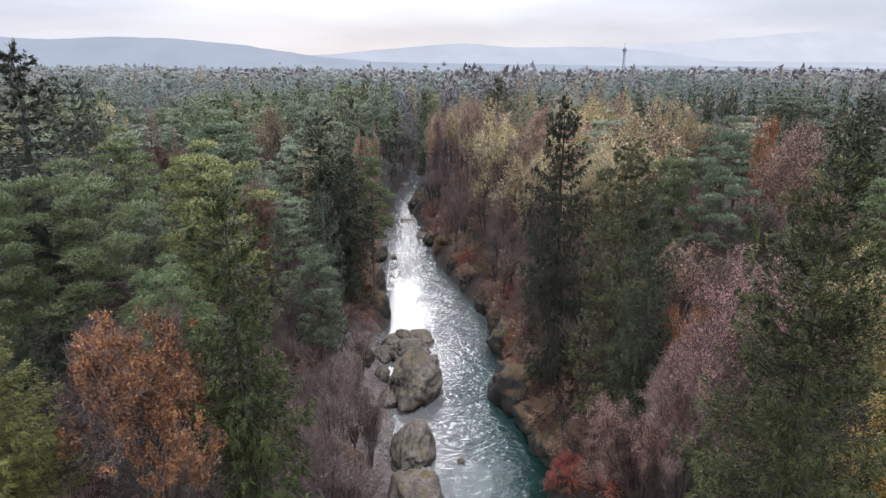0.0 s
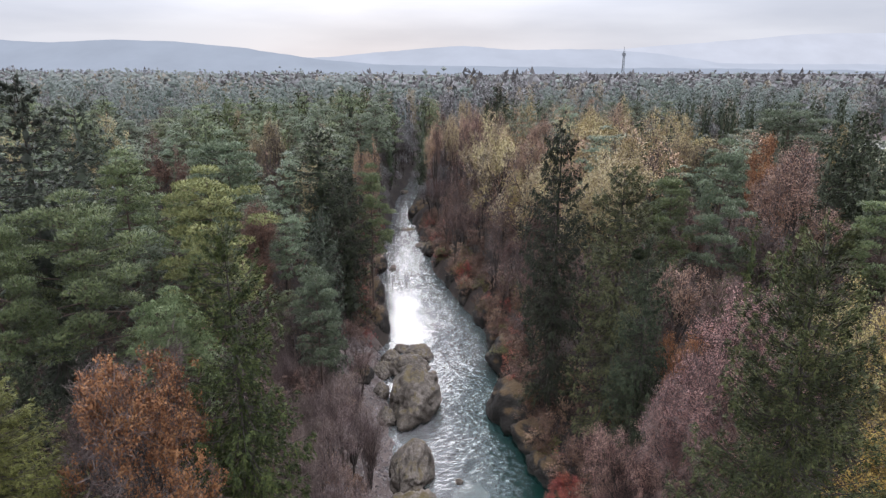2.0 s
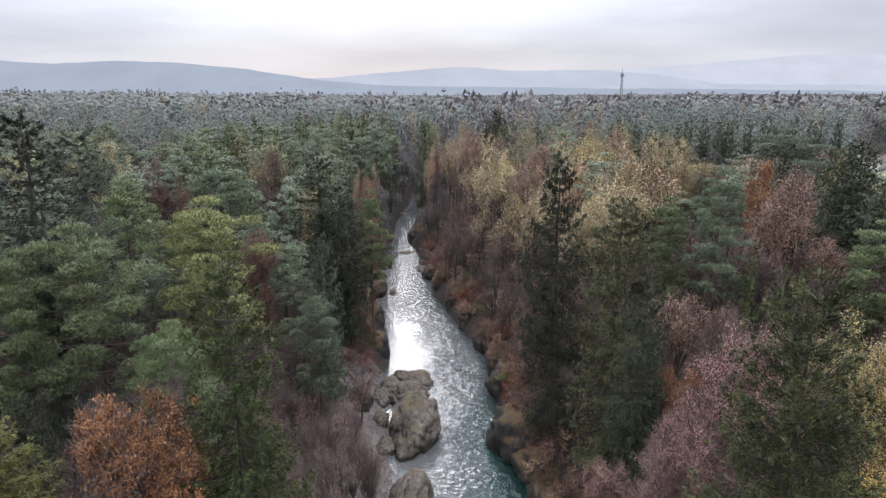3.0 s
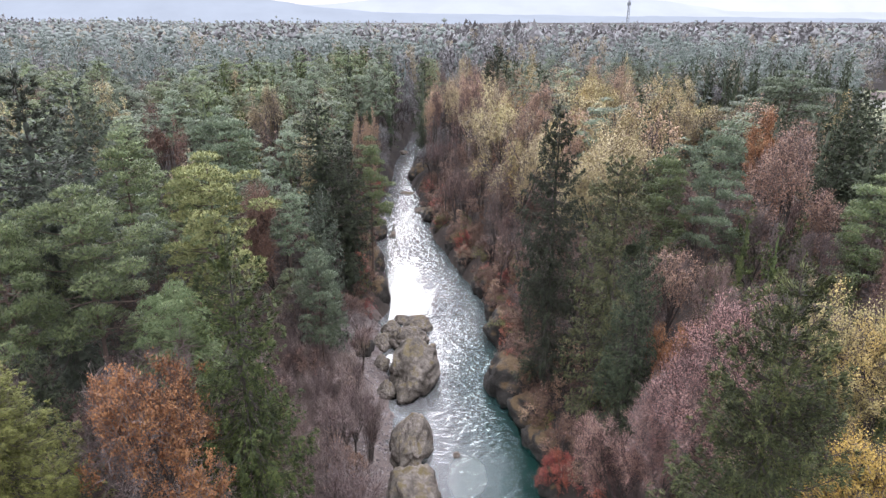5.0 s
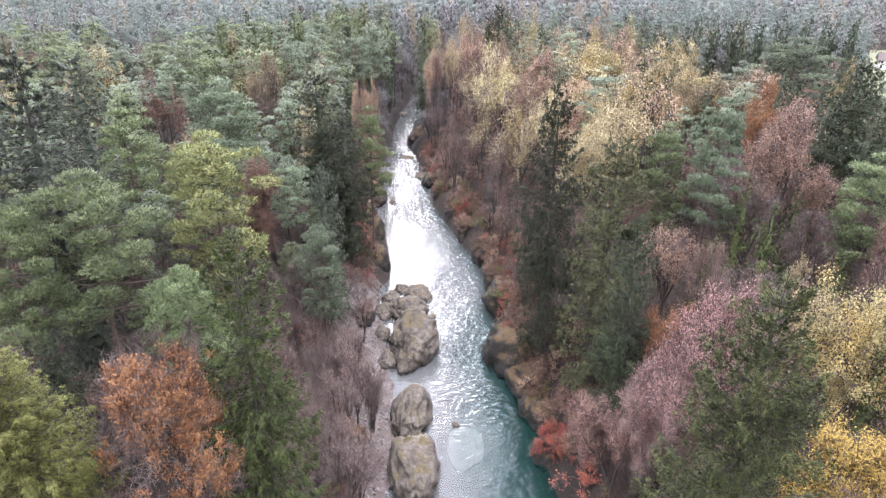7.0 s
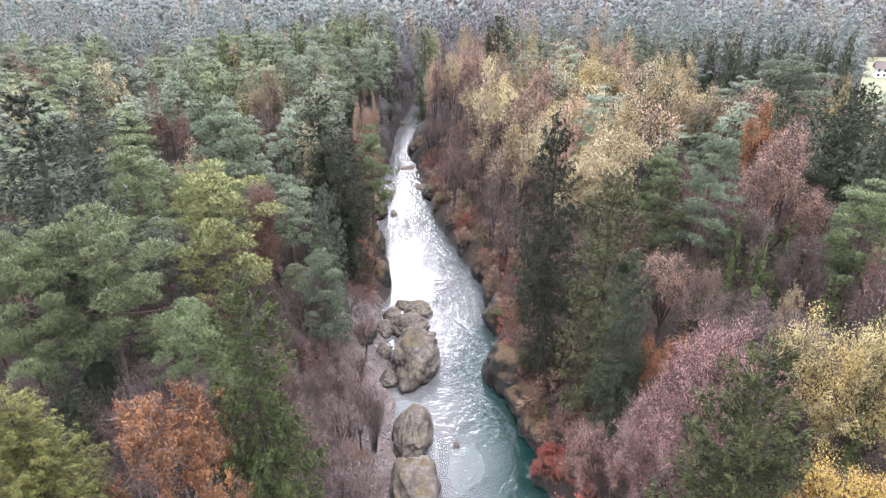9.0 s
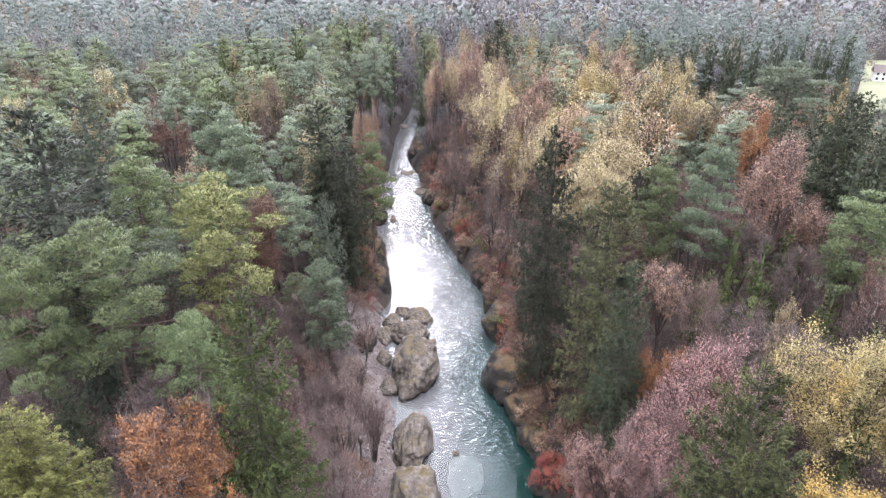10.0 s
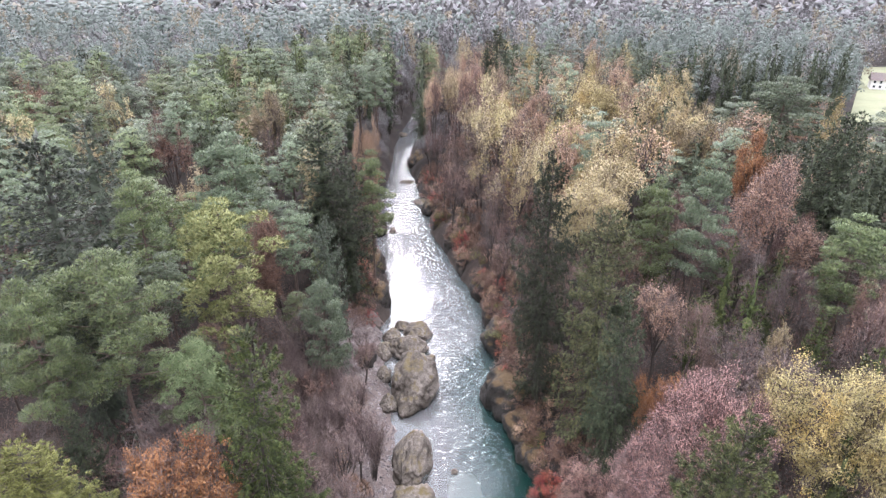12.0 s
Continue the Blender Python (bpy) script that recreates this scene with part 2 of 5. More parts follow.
def land(x, y):
    """Height of the ground."""
    x, y = np.asarray(x, float), np.asarray(y, float)
    zw = water_level(y)
    wob = smooth_noise(x * 0.35, y * 0.35, 5) * 0.8
    dl, dr = np.interp(y, EDGE_Y, EDGE_L) - x + wob * 0.5, x - np.interp(y, EDGE_Y, EDGE_R) + wob * 0.6
    bar = np.clip(1 - np.abs(y - 66) / 34, 0, 1) ** 0.5
    left_steep = np.interp(dl, [-6, -1, 0, 1.5, 5, 16, 40, 90], [-2.2, -0.9, 0.0, 2.6, 4.6, 8.2, 10.5, 12.5])
    left_bar = np.interp(dl, [-6, -1, 0, 5, 9, 16, 40, 90], [-1.8, -0.35, 0.0, 0.9, 1.7, 7.5, 10.5, 12.5])
    left = left_steep * (1 - bar) + left_bar * bar
    right = np.interp(dr, [-6, -1, 0, 1.5, 6, 18, 50, 100], [-2.4, -1.2, 0.0, 3.0, 5.5, 9.5, 11.0, 12.5])
    away = np.maximum(dl, dr)
    inside = away < 0
    h = np.where(inside, np.maximum(left, right), np.where(dl > dr, left, right))
    rough = smooth_noise(x * 0.12, y * 0.12, 7) * np.clip(away / 12, 0, 1) * 1.2 + smooth_noise(x * 0.9, y * 0.9, 9) * 0.22
    level = np.interp(away, [0, 60, 200], [1, 1, 0])
    flat = 8.5 + smooth_noise(x * 0.01, y * 0.01, 11) * 1.5
    return (zw + h + rough) * level + flat * (1 - level)


def mesh_object(name, verts, faces, mat, parent=None, smooth=False, label="", normals=None):
    """One mesh object from arrays; all faces have the same number of corners."""
    verts, faces = np.asarray(verts, np.float32), np.asarray(faces, np.int32)
    me = array_mesh(name, verts, faces, smooth, normals)
    if mat:
        me.materials.append(mat)
    ob = new(name, me)
    if parent:
        ob.parent = parent
    if label:
        tagged(ob, label)
    return ob


def array_mesh(name, verts, faces, smooth=False, normals=None):
    verts, faces = np.asarray(verts, np.float32), np.asarray(faces, np.int32)
    smooth = smooth or normals is not None
    me = bpy.data.meshes.new(name)
    k = faces.shape[1]
    me.vertices.add(len(verts))
    me.vertices.foreach_set("co", verts.ravel())
    me.loops.add(faces.size)
    me.loops.foreach_set("vertex_index", faces.ravel())
    me.polygons.add(len(faces))
    me.polygons.foreach_set("loop_start", np.arange(len(faces), dtype=np.int32) * k)
    me.polygons.foreach_set("use_smooth", np.full(len(faces), smooth, dtype=bool))
    me.update(calc_edges=True)
    if normals is not None:
        me.normals_split_custom_set_from_vertices(np.asarray(normals, np.float32).tolist())
    return me


def grid_faces(nx, ny):
    i, j = np.meshgrid(np.arange(nx - 1), np.arange(ny - 1), indexing="ij")
    a = (i * ny + j).ravel()
    return np.stack([a, a + ny, a + ny + 1, a + 1], 1)


def spaced(lo, hi, step, out_lo, out_hi, growth=1.22):
    inner = list(np.arange(lo, hi, step))
    d, v = step, inner[-1]
    while v < out_hi:
        d *= growth
        v += d
        inner.append(v)
    d, v, low = step, lo, []
    while v > out_lo:
        d *= growth
        v -= d
        low.append(v)
    return np.array(low[::-1] + inner)


def build_ground():
    xs, ys = spaced(-40, 50, 1.1, -4600, 4600), spaced(20, 220, 1.1, -900, 4700)
    X, Y = np.meshgrid(xs, ys, indexing="ij")
    Z = land(X, Y)
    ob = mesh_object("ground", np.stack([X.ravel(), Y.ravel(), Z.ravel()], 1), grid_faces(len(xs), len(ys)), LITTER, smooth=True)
    return tagged(ob, "dark forest floor covered in brown leaf litter beside a gorge", "ground", kind="structure")


build_ground()


def build_gravel_bar():
    """Pale stony bar on the inner side of the bend, laid a little over the ground."""
    ys, us = np.arange(40, 101, 0.45), np.arange(-5.5, 9.3, 0.45)
    Y, U = np.meshgrid(ys, us, indexing="ij")
    X = np.interp(Y, EDGE_Y, EDGE_L) - U
    Z = land(X, Y) + 0.06 + smooth_noise(X * 3, Y * 3, 3) * 0.05
    taper = np.clip((8.8 - U) / 1.5, -1, 1) * 0.1 - 0.1
    ob = mesh_object("gravel_bar", np.stack([X.ravel(), Y.ravel(), (Z + taper).ravel()], 1), grid_faces(len(ys), len(us)), GRAVEL, smooth=True)
    tagged(ob, "pale grey-pink river gravel bar beside boulders", "gravel bar", kind="structure")


build_gravel_bar()


SAND_ROCK = rough_surface("pale_sunken_rock", 0.5, ((0.3, (0.26, 0.2, 0.18)), (0.7, (0.42, 0.34, 0.31))), 8, 0.6, 0.8)


def water_material():
    m, N, L = material("glacial_river_water")
    tc = N("ShaderNodeTexCoord")
    v = tc.outputs["Object"]
    mp = N("ShaderNodeMapping")
    mp.inputs["Scale"].default_value = (0.75, 1.0, 1.0)
    L(v, mp.inputs["Vector"])
    def crests(scale):
        n = math_node(N, L, "ABSOLUTE", math_node(N, L, "SUBTRACT", noise_node(N, L, scale, 2, mp.outputs[0], 0.5), 0.5))
        return math_node(N, L, "SUBTRACT", 0.5, math_node(N, L, "MULTIPLY", n, 2.0))
    h = math_node(N, L, "ADD", crests(0.5), math_node(N, L, "MULTIPLY", crests(1.15), 0.5))
    rip = N("ShaderNodeAttribute")
    rip.attribute_name = "ripple"
    bp = N("ShaderNodeBump")
    bp.inputs["Strength"].default_value, bp.inputs["Distance"].default_value = 1.0, 0.16
    L(math_node(N, L, "MULTIPLY", h, rip.outputs["Fac"]), bp.inputs["Height"])
    body = N("ShaderNodeBsdfDiffuse")
    pale_to_deep = N("ShaderNodeAttribute")
    pale_to_deep.attribute_name = "depth"
    lvl = math_node(N, L, "ADD", pale_to_deep.outputs["Fac"], math_node(N, L, "MULTIPLY", math_node(N, L, "SUBTRACT", noise_node(N, L, 0.25, 4, v), 0.5), 0.5))
    # pale end: shallow-water colour plus sky reflection painted into the body; teal end: deep pool
    tone = ramp(N, L, lvl, (0.05, (0.2, 0.195, 0.19)), (0.42, (0.085, 0.112, 0.108)), (0.72, (0.032, 0.068, 0.063)), (1.0, (0.008, 0.036, 0.030)))
    L(tone, body.inputs["Color"])
    clear = N("ShaderNodeBsdfTransparent")
    clear.inputs["Color"].default_value = (0.55, 0.70, 0.67, 1)
    under = N("ShaderNodeMixShader")
    under.inputs[0].default_value = 0.5
    L(body.outputs[0], under.inputs[1])
    L(clear.outputs[0], under.inputs[2])
    gl = N("ShaderNodeBsdfGlossy")
    gl.inputs["Roughness"].default_value = 0.06
    L(bp.outputs[0], gl.inputs["Normal"])
    fr = N("ShaderNodeFresnel")
    fr.inputs["IOR"].default_value = 1.33
    L(bp.outputs[0], fr.inputs["Normal"])
    top = N("ShaderNodeMixShader")
    L(fr.outputs[0], top.inputs[0])
    L(under.outputs[0], top.inputs[1])
    L(gl.outputs[0], top.inputs[2])
    out = N("ShaderNodeOutputMaterial")
    L(top.outputs[0], out.inputs["Surface"])
    return m


def build_river():
    ys, us = np.concatenate([np.arange(-40, 46, 0.7), np.arange(46, 128, 0.17), np.arange(128, 190, 0.35), np.arange(190, 420, 0.7)]), np.linspace(0, 1, 132)
    Y, U = np.meshgrid(ys, us, indexing="ij")
    xl, xr = np.interp(Y, EDGE_Y, EDGE_L) - 3.0, np.interp(Y, EDGE_Y, EDGE_R) + 3.0
    X = xl + (xr - xl) * U
    run = np.exp(-((U - 0.62) / 0.22) ** 2) + 0.35 * np.exp(-((Y - 185) / 40) ** 2)
    patch = np.clip(0.6 + smooth_noise(X * 0.5, Y * 0.3, 24), 0.15, 1.4)
    bend = smooth_noise(X * 0.45, Y * 0.45, 25) * 0.5
    crest = sum((0.5 - np.abs(smooth_noise(X * fx + bend, Y * fy + bend, seed))) * high for fx, fy, high, seed in ((2.1, 3.8, 0.22, 20), (4.2, 6.4, 0.14, 21), (8.0, 11.0, 0.05, 22)))
    Z = water_level(Y) + crest * (0.05 + run) * patch * np.clip((200 - Y) / 60, 0, 1) + smooth_noise(X * 1.2, Y * 1.0, 23) * 0.03 * (0.15 + run)
    ob = mesh_object("river_water", np.stack([X.ravel(), Y.ravel(), Z.ravel()], 1), grid_faces(len(ys), len(us))[:, ::-1], water_material(), smooth=True)
    # set by position, not by the bed; low values get the painted pale reflection
    t = np.clip((U - 0.30) / 0.55, 0, 1)
    depth = t * t * (3 - 2 * t) * np.clip((110 - Y) / 45, 0.3, 1)
    for name, values in (("depth", depth), ("ripple", 0.10 + 0.9 * run)):
        ob.data.attributes.new(name, "FLOAT", "POINT").data.foreach_set("value", values.ravel().astype(np.float32))
    tagged(ob, "turquoise rippled mountain river reflecting a bright sky", "river", kind="structure")


build_river()


# ---------------------------------------------------------------- boulders
def boulder(name, x, y, z, sx, sy, sz, seed, mat=None, turn=0.0, tilt=0.0, label="", category="boulder", group=""):
    bm = bmesh.new()
    bmesh.ops.create_icosphere(bm, subdivisions=5 if mat is None else 4, radius=1.0)
    off = Vector((seed * 3.7, seed * 1.3, seed * 7.1))
    g = random.Random(seed)
    cuts = [(Vector((g.gauss(0, 1), g.gauss(0, 1), g.gauss(0, 0.8))).normalized(), g.uniform(0.78, 0.96)) for _ in range(10)]
    for v in bm.verts:
        n = v.co.normalized()
        flat = min([1.0] + [h / n.dot(c) for c, h in cuts if n.dot(c) > 0.3])
        d = flat * (1.06 + 0.18 * noise.noise(n * 1.3 + off)) + 0.12 * noise.noise(n * 3.1 + off) + 0.05 * noise.noise(n * 7 + off) + 0.02 * noise.noise(n * 16 + off)
        for k, (depth, sharp) in enumerate(((0.17, 9), (0.09, 8))):
            q = Vector((n.x * 2.2 + n.z * 1.6, n.y * 0.9 + n.x * 0.5, n.z * 1.1 - n.x * 0.8)) * (1.0 + 1.3 * k) + off * (2 + k)
            d -= depth * max(0.0, 1 - abs(noise.noise(q)) * 2.2) ** sharp
        d += 0.035 * abs(noise.noise(Vector((n.x * 9 + n.z * 7, n.y * 3, n.z * 4 - n.x * 3)) + off)) - 0.012
        v.co = Vector((n.x * sx, n.y * sy, max(n.z, -0.55) * sz)) * d
    me = bpy.data.meshes.new(name)
    bm.to_mesh(me)
    bm.free()
    me.polygons.foreach_set("use_smooth", np.full(len(me.polygons), True))
    me.materials.append(mat or ROCK)
    ob = new(name, me)
    ob.matrix_world = pose(x, y, z, tilt, tilt * 0.5, turn)
    return tagged(ob, label or "grey weathered boulder standing in the river", category, group)


def rocks():
    boulder("boulder", -3.8, 80.4, -1.0, 3.6, 7.0, 3.5, 44, turn=-8, label="large creviced grey boulder at the edge of the river")
    boulder("boulder", -5.3, 90.6, -2.2, 3.1, 2.9, 2.2, 2, label="grey boulder behind the largest boulder")
    boulder("boulder", -3.9, 97.0, -2.9, 2.5, 3.2, 1.5, 3, label="flat-topped grey rock slab in the water")
    boulder("boulder", -8.6, 95.4, -2.7, 1.6, 2.2, 1.4, 4, label="low grey rock joined to the bank")
    boulder("boulder", -9.4, 90.2, -2.2, 1.5, 2.2, 1.3, 5, label="low grey rock on the gravel")
    boulder("boulder", -7.5, 75.2, -1.6, 1.4, 1.9, 1.2, 6, label="small grey boulder on the gravel bar")
    boulder("boulder", -8.9, 82.5, -1.5, 1.2, 1.6, 1.0, 14, label="small grey boulder on the gravel bar")
    boulder("boulder", -7.0, 99.6, -3.0, 1.3, 1.5, 0.9, 15, label="low grey rock awash in the river")
    boulder("boulder", -3.4, 63.2, -1.1, 2.5, 5.0, 2.5, 7, turn=-6, label="rounded grey boulder beside the gravel bar")
    boulder("boulder", -2.8, 53.2, -0.7, 2.8, 4.9, 2.5, 8, turn=4, label="brown mossy boulder beside the gravel bar")
    boulder("boulder", -12.3, 148.5, -4.2, 0.9, 1.7, 0.8, 9, label="small dark rock in the rapids")
    boulder("boulder", -5.8, 171.7, -4.9, 2.0, 2.4, 0.9, 10, label="low flat rock at the rapids")
    boulder("boulder", -11.2, 191.5, -5.4, 2.6, 2.2, 0.5, 11, label="low flat rock at the rapids")
    boulder("boulder", -16.0, 256.7, -6.2, 1.7, 2.6, 0.9, 16, label="low flat rock at the rapids")
    boulder("boulder", 3.1, 58.0, -1.81, 2.3, 3.7, 0.42, 12, SAND_ROCK, label="pale flat rock just under the water")
    boulder("boulder", 2.0, 61.3, -1.3, 0.45, 0.4, 0.35, 13, label="small dark stone on a sunken slab")
    g = "rocks along the bank"
    t = "dark mossy rock overhanging the river bank"
    boulder("bank_rock", 10.6, 76, -0.7, 4.0, 5.0, 4.2, 20, ROCK_MOSS, 10, label=t, group=g)
    boulder("bank_rock", 12.6, 69, -1.1, 3.6, 4.2, 3.0, 21, ROCK_MOSS, 30, label=t, group=g)
    boulder("bank_rock", 14.2, 62.3, -1.0, 3.2, 3.4, 2.3, 22, ROCK_MOSS, label=t, group=g)
    boulder("bank_rock", 13.4, 55.7, -0.6, 2.4, 2.6, 2.3, 38, ROCK_MOSS, label="round bank rock overgrown with red leaves", group=g)
    boulder("bank_rock", 12.4, 64.6, -1.3, 2.2, 2.4, 1.9, 39, ROCK_MOSS, label=t, group=g)
    boulder("bank_rock", 11, 92, -1.4, 3.8, 4.6, 3.8, 23, ROCK_MOSS, label=t, group=g)
    boulder("bank_rock", 10.2, 101.5, -2.0, 2.6, 3.4, 2.8, 24, ROCK_MOSS, label=t, group=g)
    boulder("bank_rock", 8.6, 113, -2.1, 2.6, 4.0, 3.0, 25, ROCK_MOSS, label=t, group=g)
    boulder("bank_rock", 6.2, 124, -2.4, 2.7, 4.6, 3.0, 26, ROCK_MOSS, label=t, group=g)
    boulder("bank_rock", 3.4, 136, -2.7, 2.6, 5.0, 3.2, 27, ROCK_MOSS, label=t, group=g)
    boulder("bank_rock", 0.4, 149, -2.9, 2.4, 4.6, 3.0, 28, ROCK_MOSS, label=t, group=g)
    boulder("bank_rock", -3, 163, -3.6, 2.2, 4.0, 2.2, 29, ROCK_MOSS, label=t, group=g)
    boulder("bank_rock", -6.2, 212, -4.3, 5.2, 9.0, 5.0, 30, ROCK_MOSS, label=t, group=g)
    boulder("bank_rock", -4.6, 192, -4.3, 2.6, 4.0, 3.0, 31, ROCK_MOSS, label=t, group=g)
    boulder("bank_rock", -14.2, 118, -1.5, 2.4, 7.0, 4.6, 32, ROCK_MOSS, -10, label=t, group=g)
    boulder("bank_rock", -11.6, 107.5, -1.8, 2.0, 4.0, 3.2, 33, ROCK_MOSS, label=t, group=g)
    boulder("bank_rock", -17.2, 132, -2.1, 2.4, 6.0, 4.0, 34, ROCK_MOSS, label=t, group=g)
    boulder("bank_rock", -16, 147.5, -3.3, 2.4, 3.6, 2.4, 35, ROCK_MOSS, label=t, group=g)
    boulder("bank_rock", -21, 176, -3.8, 2.6, 7.0, 3.4, 36, ROCK_MOSS, label=t, group=g)
    boulder("bank_rock", -12.2, 86, -1.1, 1.8, 3.0, 2.0, 37, ROCK_MOSS, label=t, group=g)


rocks()

# ---------------------------------------------------------------- trees: geometry of each kind, in arrays


def unit(v):
    return v / np.maximum(np.linalg.norm(v, axis=-1, keepdims=True), 1e-9)


def tubes(p0, p1, r0, r1, sides=4):
    """Tapered prisms between pairs of points."""
    p0, p1 = np.asarray(p0, float), np.asarray(p1, float)
    n = len(p0)
    d = unit(p1 - p0)
    ref = np.where(np.abs(d[:, 2:3]) > 0.9, [[1.0, 0, 0]], [[0, 0, 1.0]])
    u = unit(np.cross(d, ref))
    w = np.cross(d, u)
    a = np.arange(sides) * 2 * np.pi / sides
    ring = u[:, None] * np.cos(a)[None, :, None] + w[:, None] * np.sin(a)[None, :, None]
    v = np.concatenate([p0[:, None] + ring * np.asarray(r0)[:, None, None], p1[:, None] + ring * np.asarray(r1)[:, None, None]], 1)
    k = np.arange(sides)
    f = np.stack([k, (k + 1) % sides, (k + 1) % sides + sides, k + sides], 1)
    faces = (np.arange(n) * 2 * sides)[:, None, None] + f[None]
    return v.reshape(-1, 3), faces.reshape(-1, 4)


def blades(c, along, across):
    """One slim triangle per blade: base across, tip along."""
    v = np.stack([c - across * 0.5, c + across * 0.5, c + along], 1)
    return v.reshape(-1, 3), np.arange(len(c) * 3).reshape(-1, 3)


def leaves(c, along, across):
    """One diamond per leaf."""
    v = np.stack([c - along * 0.5, c + across * 0.5 + along * 0.05, c + along * 0.5, c - across * 0.5 + along * 0.05], 1)
    return v.reshape(-1, 3), np.arange(len(c) * 4).reshape(-1, 4)


def shaded(shape, facing, own_share=0.3):
    """Sprays and leaves that take the light as the surface of their crown does: faces turned outwards, normals along facing."""
    v, f = shape
    k = f.shape[1]
    p = v.reshape(-1, k, 3)
    n = np.cross(p[:, 1] - p[:, 0], p[:, 2] - p[:, 0])
    wrong = (n * facing).sum(1) < 0
    f = f.copy()
    f[wrong] = f[wrong][:, ::-1]
    own = unit(np.where(wrong[:, None], -n, n))
    return v, f, np.repeat(unit(unit(facing) + own * own_share), k, 0)


def lying(g, facing, jitter):
    """Two directions in the surface that looks along facing."""
    f = unit(unit(facing) + g.normal(0, jitter, facing.shape))
    t = unit(np.cross(f, g.normal(size=facing.shape)))
    return t, np.cross(f, t)


def random_dirs(g, n):
    return unit(g.normal(size=(n, 3)))


def stem(points, radii, sides=7):
    p, r = np.asarray(points, float), np.asarray(radii, float)
    return tubes(p[:-1], p[1:], r[:-1], r[1:], sides)


def join(parts):
    vs, fs, n = [], [], 0
    for v, f in parts:
        vs.append(v)
        fs.append(f + n)
        n += len(v)
    return np.concatenate(vs), np.concatenate(fs)


def ball(fine):
    """Corners and triangles of a unit ball, to be made uneven."""
    if not fine:
        v = np.array([(1, 0, 0), (0, 1, 0), (-1, 0, 0), (0, -1, 0), (0, 0, 1), (0, 0, -1)], float)
        return v, np.array([(a, (a + 1) % 4, 4) for a in range(4)] + [((a + 1) % 4, a, 5) for a in range(4)])
    bm = bmesh.new()
    bmesh.ops.create_icosphere(bm, subdivisions=1, radius=1.0)
    v, f = np.array([p.co[:] for p in bm.verts]), np.array([[p.index for p in q.verts] for q in bm.faces])
    bm.free()
    return v, f


def clumps(g, c, size, outward, fine=True, rough=(0.7, 1.2)):
    """Uneven closed clumps of foliage at c, with the light falling on them as on their crown."""
    v, f = ball(fine)
    n = len(c)
    turn = g.uniform(0, 6.283, n)
    ca, sa = np.cos(turn)[:, None], np.sin(turn)[:, None]
    d = np.stack([v[None, :, 0] * ca - v[None, :, 1] * sa, v[None, :, 0] * sa + v[None, :, 1] * ca, v[None, :, 2] + 0 * ca], 2)
    p = c[:, None] + d * size[:, None] * g.uniform(*rough, (n, len(v), 1))
    normal = unit(d * 0.5 + 1.5 * unit(outward)[:, None])
    return p.reshape(-1, 3), (f[None] + (np.arange(n) * len(v))[:, None, None]).reshape(-1, 3), normal.reshape(-1, 3)


def both(a, b):
    return np.concatenate([a[0], b[0]]), np.concatenate([a[1], b[1] + len(a[0])]), np.concatenate([a[2], b[2]])


def wiggly_stem(g, h, r, bend=0.25, n=9, top=0.12):
    t = np.linspace(0, 1, n)
    x = np.cumsum(g.normal(0, bend, n)) * 0.35 * t
    y = np.cumsum(g.normal(0, bend, n)) * 0.35 * t
    return np.stack([x - x[0], y - y[0], t * h - 0.6 * (t == 0)], 1), r * (1 - t * (1 - top))


